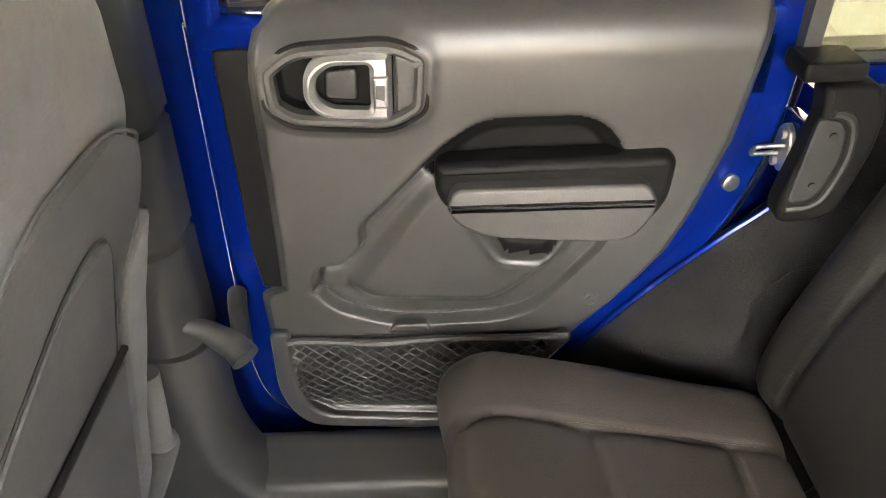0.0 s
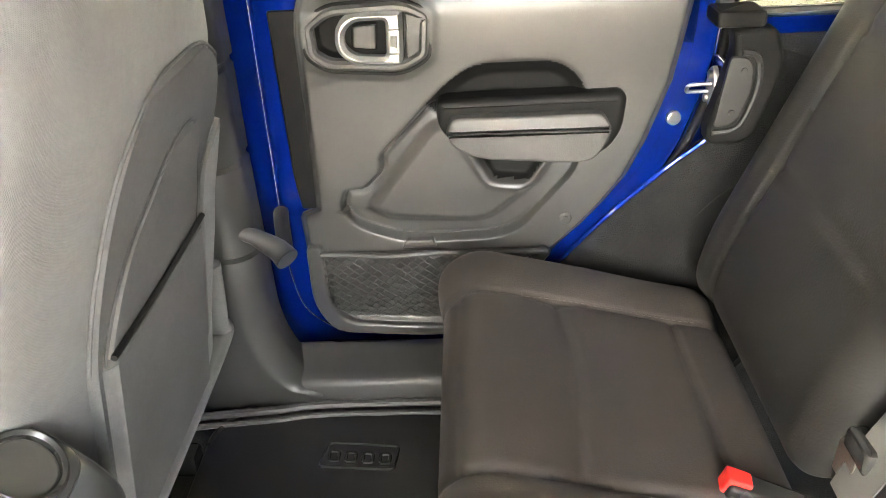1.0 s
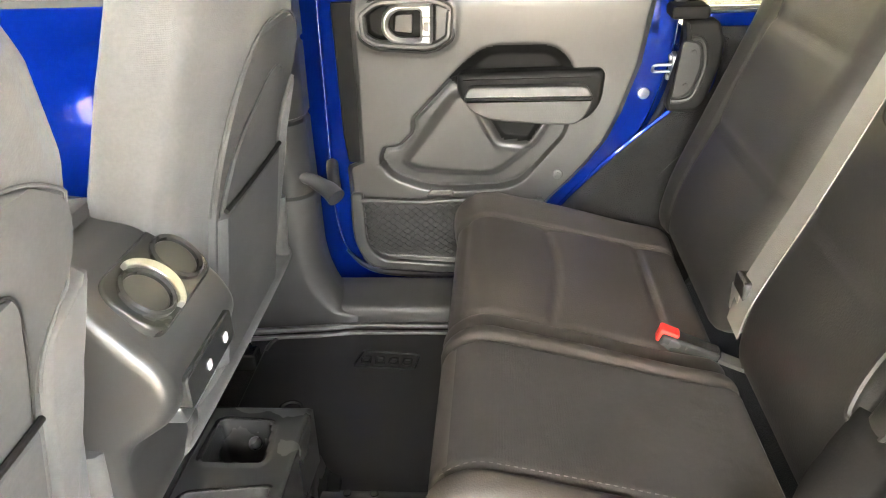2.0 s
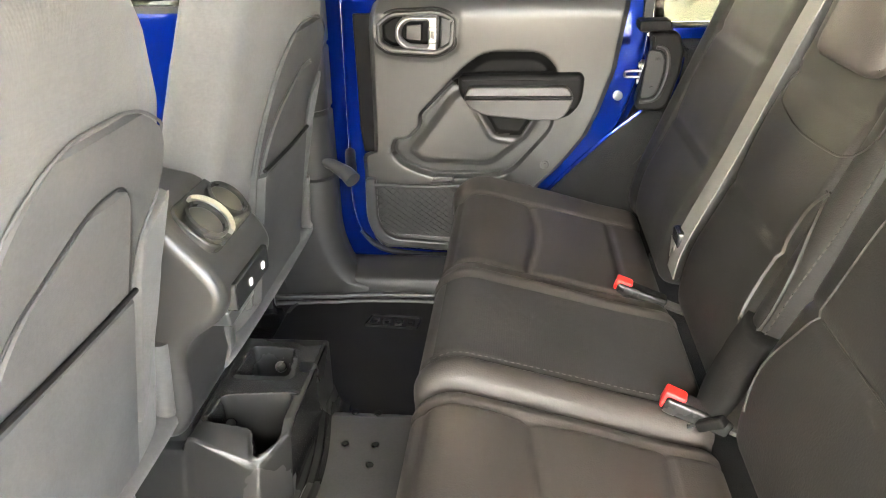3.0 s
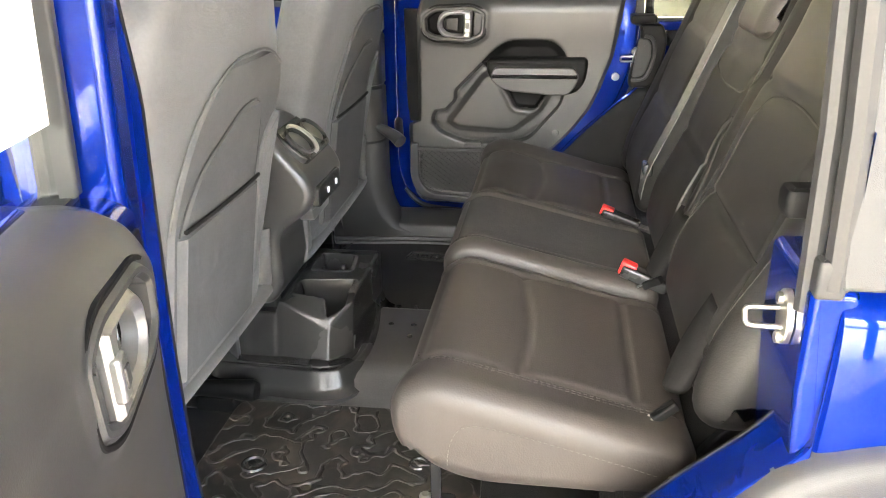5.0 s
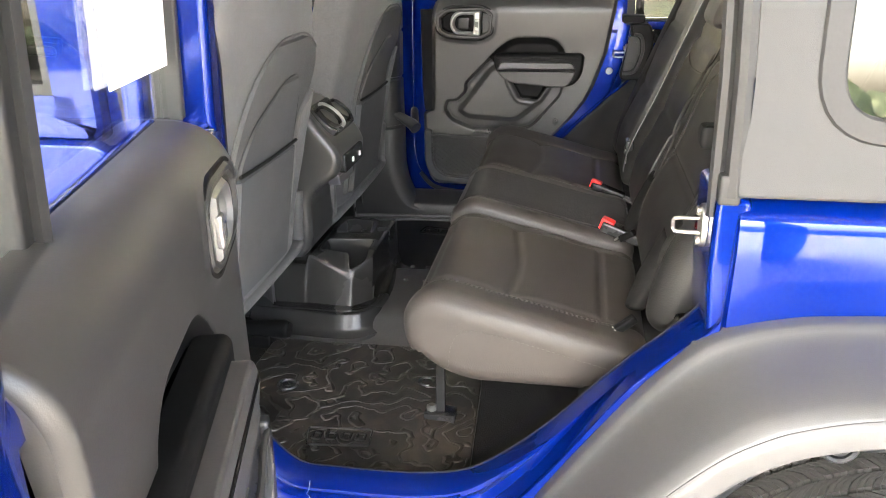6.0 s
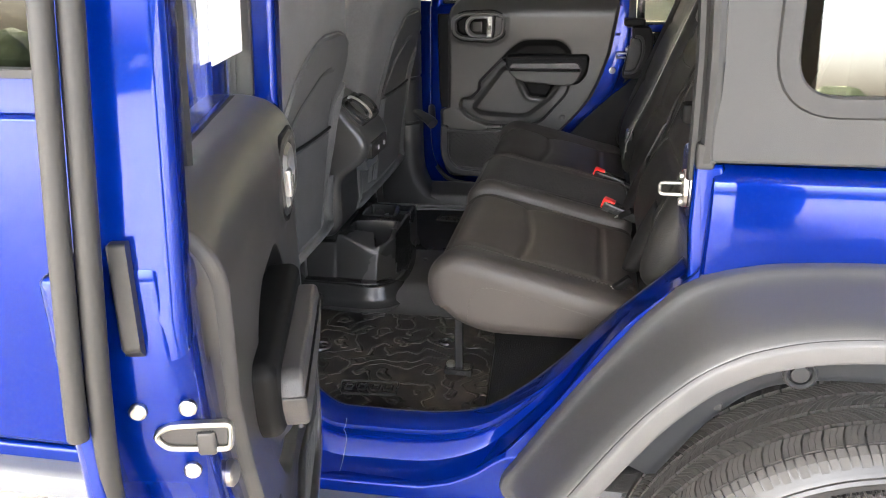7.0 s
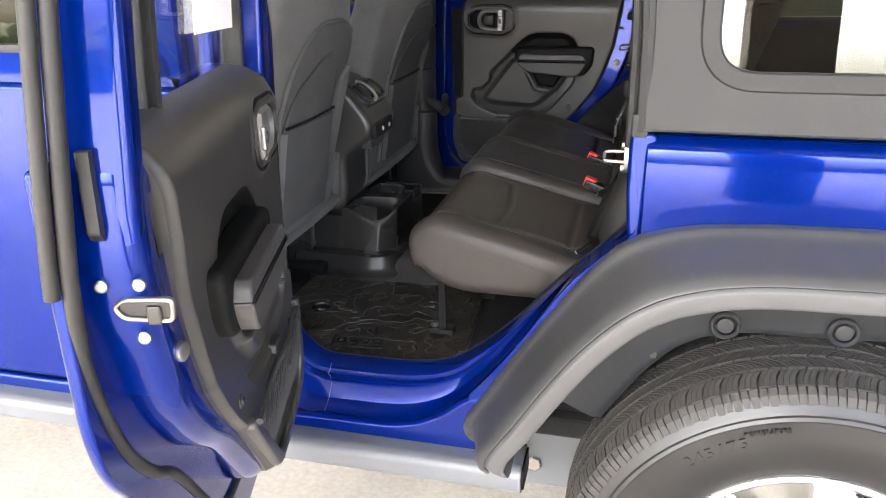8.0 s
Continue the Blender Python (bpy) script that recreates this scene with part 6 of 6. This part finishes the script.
def cup_holder():
    """Floor box between the seats with two cup wells."""
    c = thing("cup_holder_box", (-0.68, 0.0, 0.64), "black moulded floor box with two cup wells", "cup holder")
    x0, x1, y1 = -0.90, -0.600, 0.190
    z0, z1 = 0.652, 0.775
    NX, NY = 110, 130
    xs = np.linspace(x0, x1, NX)
    near = np.interp(xs, [x0, -0.752, -0.745, -0.640, x1], [-0.098, -0.098, -0.094, -0.104, -0.060])
    v = np.linspace(0, 1, NY)
    X = np.repeat(xs[None, :], NY, 0)
    Y = near[None, :] + v[:, None] * (y1 - near)[None, :]
    Z = np.full(X.shape, z1)
    # the near rim dips to a spout over the corner; the block beside it is lower
    dip = np.interp(xs, [x0, -0.735, -0.640, -0.606, x1], [0.0, 0.0, 0.049, 0.010, 0.008])
    Z = Z - dip[None, :] * (1 - np.clip((Y - near[None, :]) / 0.032, 0, 1))
    Z = Z - 0.022 * (1 - step(X, -0.752, -0.744))
    wells = ([(-0.729, -0.052), (-0.654, -0.066), (-0.647, -0.096), (-0.615, -0.068), (-0.618, 0.024), (-0.725, 0.010)], [(-0.725, 0.070), (-0.640, 0.070), (-0.650, 0.150), (-0.722, 0.156)])
    for poly in wells:
        sd = signed(X, Y, fillet(poly, 0.010, 4))
        Z = Z - 0.108 * step(-sd, 0.0, 0.007) + 0.003 * np.exp(-((sd - 0.003) / 0.003) ** 2)
    e = np.minimum(np.minimum(X - x0, x1 - X), np.minimum(Y - near[None, :], y1 - Y))
    Z = Z - 0.005 * (1 - step(e, 0, 0.005))
    bm = bmesh.new()
    rows = [[bm.verts.new((X[j, i], Y[j, i], Z[j, i])) for i in range(NX)] for j in range(NY)]
    for r1, r2 in zip(rows, rows[1:]):
        for i in range(NX - 1):
            bm.faces.new((r1[i], r1[i + 1], r2[i + 1], r2[i]))
    rim = rows[0] + [r[-1] for r in rows[1:]] + rows[-1][-2::-1] + [r[0] for r in rows[-2:0:-1]]
    low = [bm.verts.new((v.co.x, v.co.y - 0.028 * step(-0.02 - v.co.y, 0.0, 0.05), z0)) for v in rim]
    for i in range(len(rim)):
        j = (i + 1) % len(rim)
        bm.faces.new((rim[i], rim[j], low[j], low[i]))
    part("box", bm, GLOSSY, c, "black plastic box", sharp=50)
    for kx, ky in ((-0.706, -0.022), (-0.674, 0.140)):
        bm = bmesh.new()
        bmesh.ops.create_uvsphere(bm, u_segments=12, v_segments=8, radius=0.010)
        bmesh.ops.translate(bm, vec=(kx, ky, 0.748), verts=bm.verts[:])
        part("cup_knob", bm, GLOSSY, c, "small rubber cup knob")
    # ledge and moulded lip round the foot of the box
    bm = bmesh.new()
    plate(bm, fillet([(-0.90, -0.145), (-0.64, -0.150), (-0.602, -0.130), (-0.588, -0.085), (-0.592, 0.02), (-0.612, 0.20), (-0.90, 0.20)], 0.02), 0.640, 0.668, flat, 0.003)
    part("ledge", bm, GLOSSY, c)
    line = curve([(-0.875, -0.135, 0.655), (-0.845, -0.150, 0.655), (-0.74, -0.155, 0.655), (-0.64, -0.160, 0.656), (-0.597, -0.138, 0.660), (-0.578, -0.085, 0.664), (-0.582, 0.02, 0.668), (-0.604, 0.15, 0.668), (-0.608, 0.20, 0.668)], 8)
    bm = bmesh.new()
    rings = []
    for i, p in enumerate(line):
        t = (line[min(i + 1, len(line) - 1)] - line[max(i - 1, 0)]).normalized()
        out = Vector((t.y, -t.x, 0)).normalized()
        rings.append([p + out * du + Vector((0, 0, dz)) for du, dz in ((-0.012, -0.02), (-0.012, 0.004), (-0.008, 0.010), (0.002, 0.011), (0.007, 0.007), (0.014, -0.020), (0.022, -0.030), (0.034, -0.036), (0.034, -0.05), (-0.012, -0.05))])
    loft(bm, rings)
    part("tray_lip", bm, GLOSSY, c, "moulded tray lip round the box")
    return c


cup_holder()


def rail_end():
    r = thing("seat_rail_end", (-0.80, -0.215, 0.60), "dark rounded end of the front seat rail", "rail end")
    bm = bmesh.new()
    tube(bm, [(-0.90, -0.205, 0.638), (-0.80, -0.205, 0.640), (-0.768, -0.205, 0.640), (-0.760, -0.205, 0.640)], [0.016, 0.020, 0.022, 0.017], 14)
    part("tube_end", bm, PLASTIC, r)
    bm = bmesh.new()
    rbox(bm, (-0.88, -0.225, 0.597), (-0.80, -0.185, 0.63), 0.006)
    part("bracket", bm, PLASTIC, r)


rail_end()


# ---- floor: tunnel, liners ----
def tunnel():
    bm = bmesh.new()
    prof = [(-0.215, 0.600), (-0.165, 0.618), (-0.135, 0.650), (-0.10, 0.662), (0.12, 0.662), (0.15, 0.650), (0.175, 0.618), (0.22, 0.600)]
    xs = np.linspace(-1.6, -0.30, 30)
    loft(bm, [[(x, y, z + (0.0 if x < -0.4 else -0.0)) for y, z in prof] + [(x, 0.22, 0.59), (x, -0.215, 0.59)] for x in xs])
    t = part("tunnel_liner", bm, TRAY)
    tagged(t, "black moulded liner over the floor tunnel", "floor liner")
    for x, y in ((-0.55, 0.135), (-0.51, 0.135), (-0.55, 0.05), (-0.50, 0.05), (-0.50, 0.0)):
        bm = bmesh.new()
        disc(bm, (x, y, 0.661), (0, 0, 1), 0.006, 0.003, 10)
        part("nub", bm, GLOSSY, t)


tunnel()


def floor_mat(s, label, mat):
    m = thing("floor_mat", (-0.55, s * 0.42, 0.60), label, "floor mat", "floor mats")
    bm = bmesh.new()
    o = fillet([(-0.80, s * 0.195), (-0.335, s * 0.185), (-0.315, s * 0.30), (-0.300, s * 0.60), (-0.36, s * 0.665), (-0.74, s * 0.672), (-0.80, s * 0.60)], 0.03, 5)
    plate(bm, o, 0.597, 0.611, flat, 0.003)
    part("mat", bm, mat, m, "black rubber mat with raised contour lines" if s < 0 else "plain rubber mat, coloured dark for the footwell's shade")
    bm = bmesh.new()
    tube(bm, [(x, y, 0.612) for x, y in inset(o, 0.004) if abs(y) > 0.5], 0.004, 8)
    part("raised_rim", bm, mat, m, "raised rubber rim")
    # badge: a frame with plain blocks
    bm = bmesh.new()
    b = fillet([(-0.612, s * 0.518), (-0.490, s * 0.508), (-0.484, s * 0.560), (-0.600, s * 0.572)], 0.01, 4)
    ring_plate(bm, b, inset(b, 0.003), 0.608, 0.615, flat, 0.001)
    badge = part("badge_frame", bm, GLOSSY, m, "raised rubber badge frame")
    for k in range(4):
        bm = bmesh.new()
        cx = -0.588 + k * 0.027
        cyy = s * (0.541 - 0.0025 * k)
        bo = fillet([(cx - 0.010, cyy - 0.012), (cx + 0.010, cyy - 0.012), (cx + 0.010, cyy + 0.012), (cx - 0.010, cyy + 0.012)], 0.006, 4)
        ring_plate(bm, bo, inset(bo, 0.005), 0.608, 0.614, flat, 0.001)
        part("badge_block", bm, GLOSSY, badge)
    bm = bmesh.new()
    tube(bm, [(-0.700 + 0.019 * math.cos(a), s * 0.385 + 0.019 * math.sin(a), 0.614) for a in np.linspace(0, 2 * math.pi, 24, endpoint=False)], 0.004, 6, closed=True)
    disc(bm, (-0.700, s * 0.375, 0.608), (0, 0, 1), 0.014, 0.006, 16)
    part("eyelet", bm, GLOSSY, m, "round mat eyelet")


floor_mat(-1, "dusty black rubber mat with contour lines by the open door", MAT)
# same kind of mat; a plain dark colour stands for the footwell's shade
floor_mat(1, "rubber mat in the far footwell, its shade put into the colour", SEAL)


def seat_skirt():
    """Carpeted step beneath the bench."""
    bm = bmesh.new()
    rbox(bm, (-0.12, -0.68, 0.597), (-0.06, 0.68, 0.79), 0.01)
    tagged(part("bench_bulkhead", bm, CARPET), "dark carpeted bulkhead beneath the rear bench", "bulkhead")


seat_skirt()
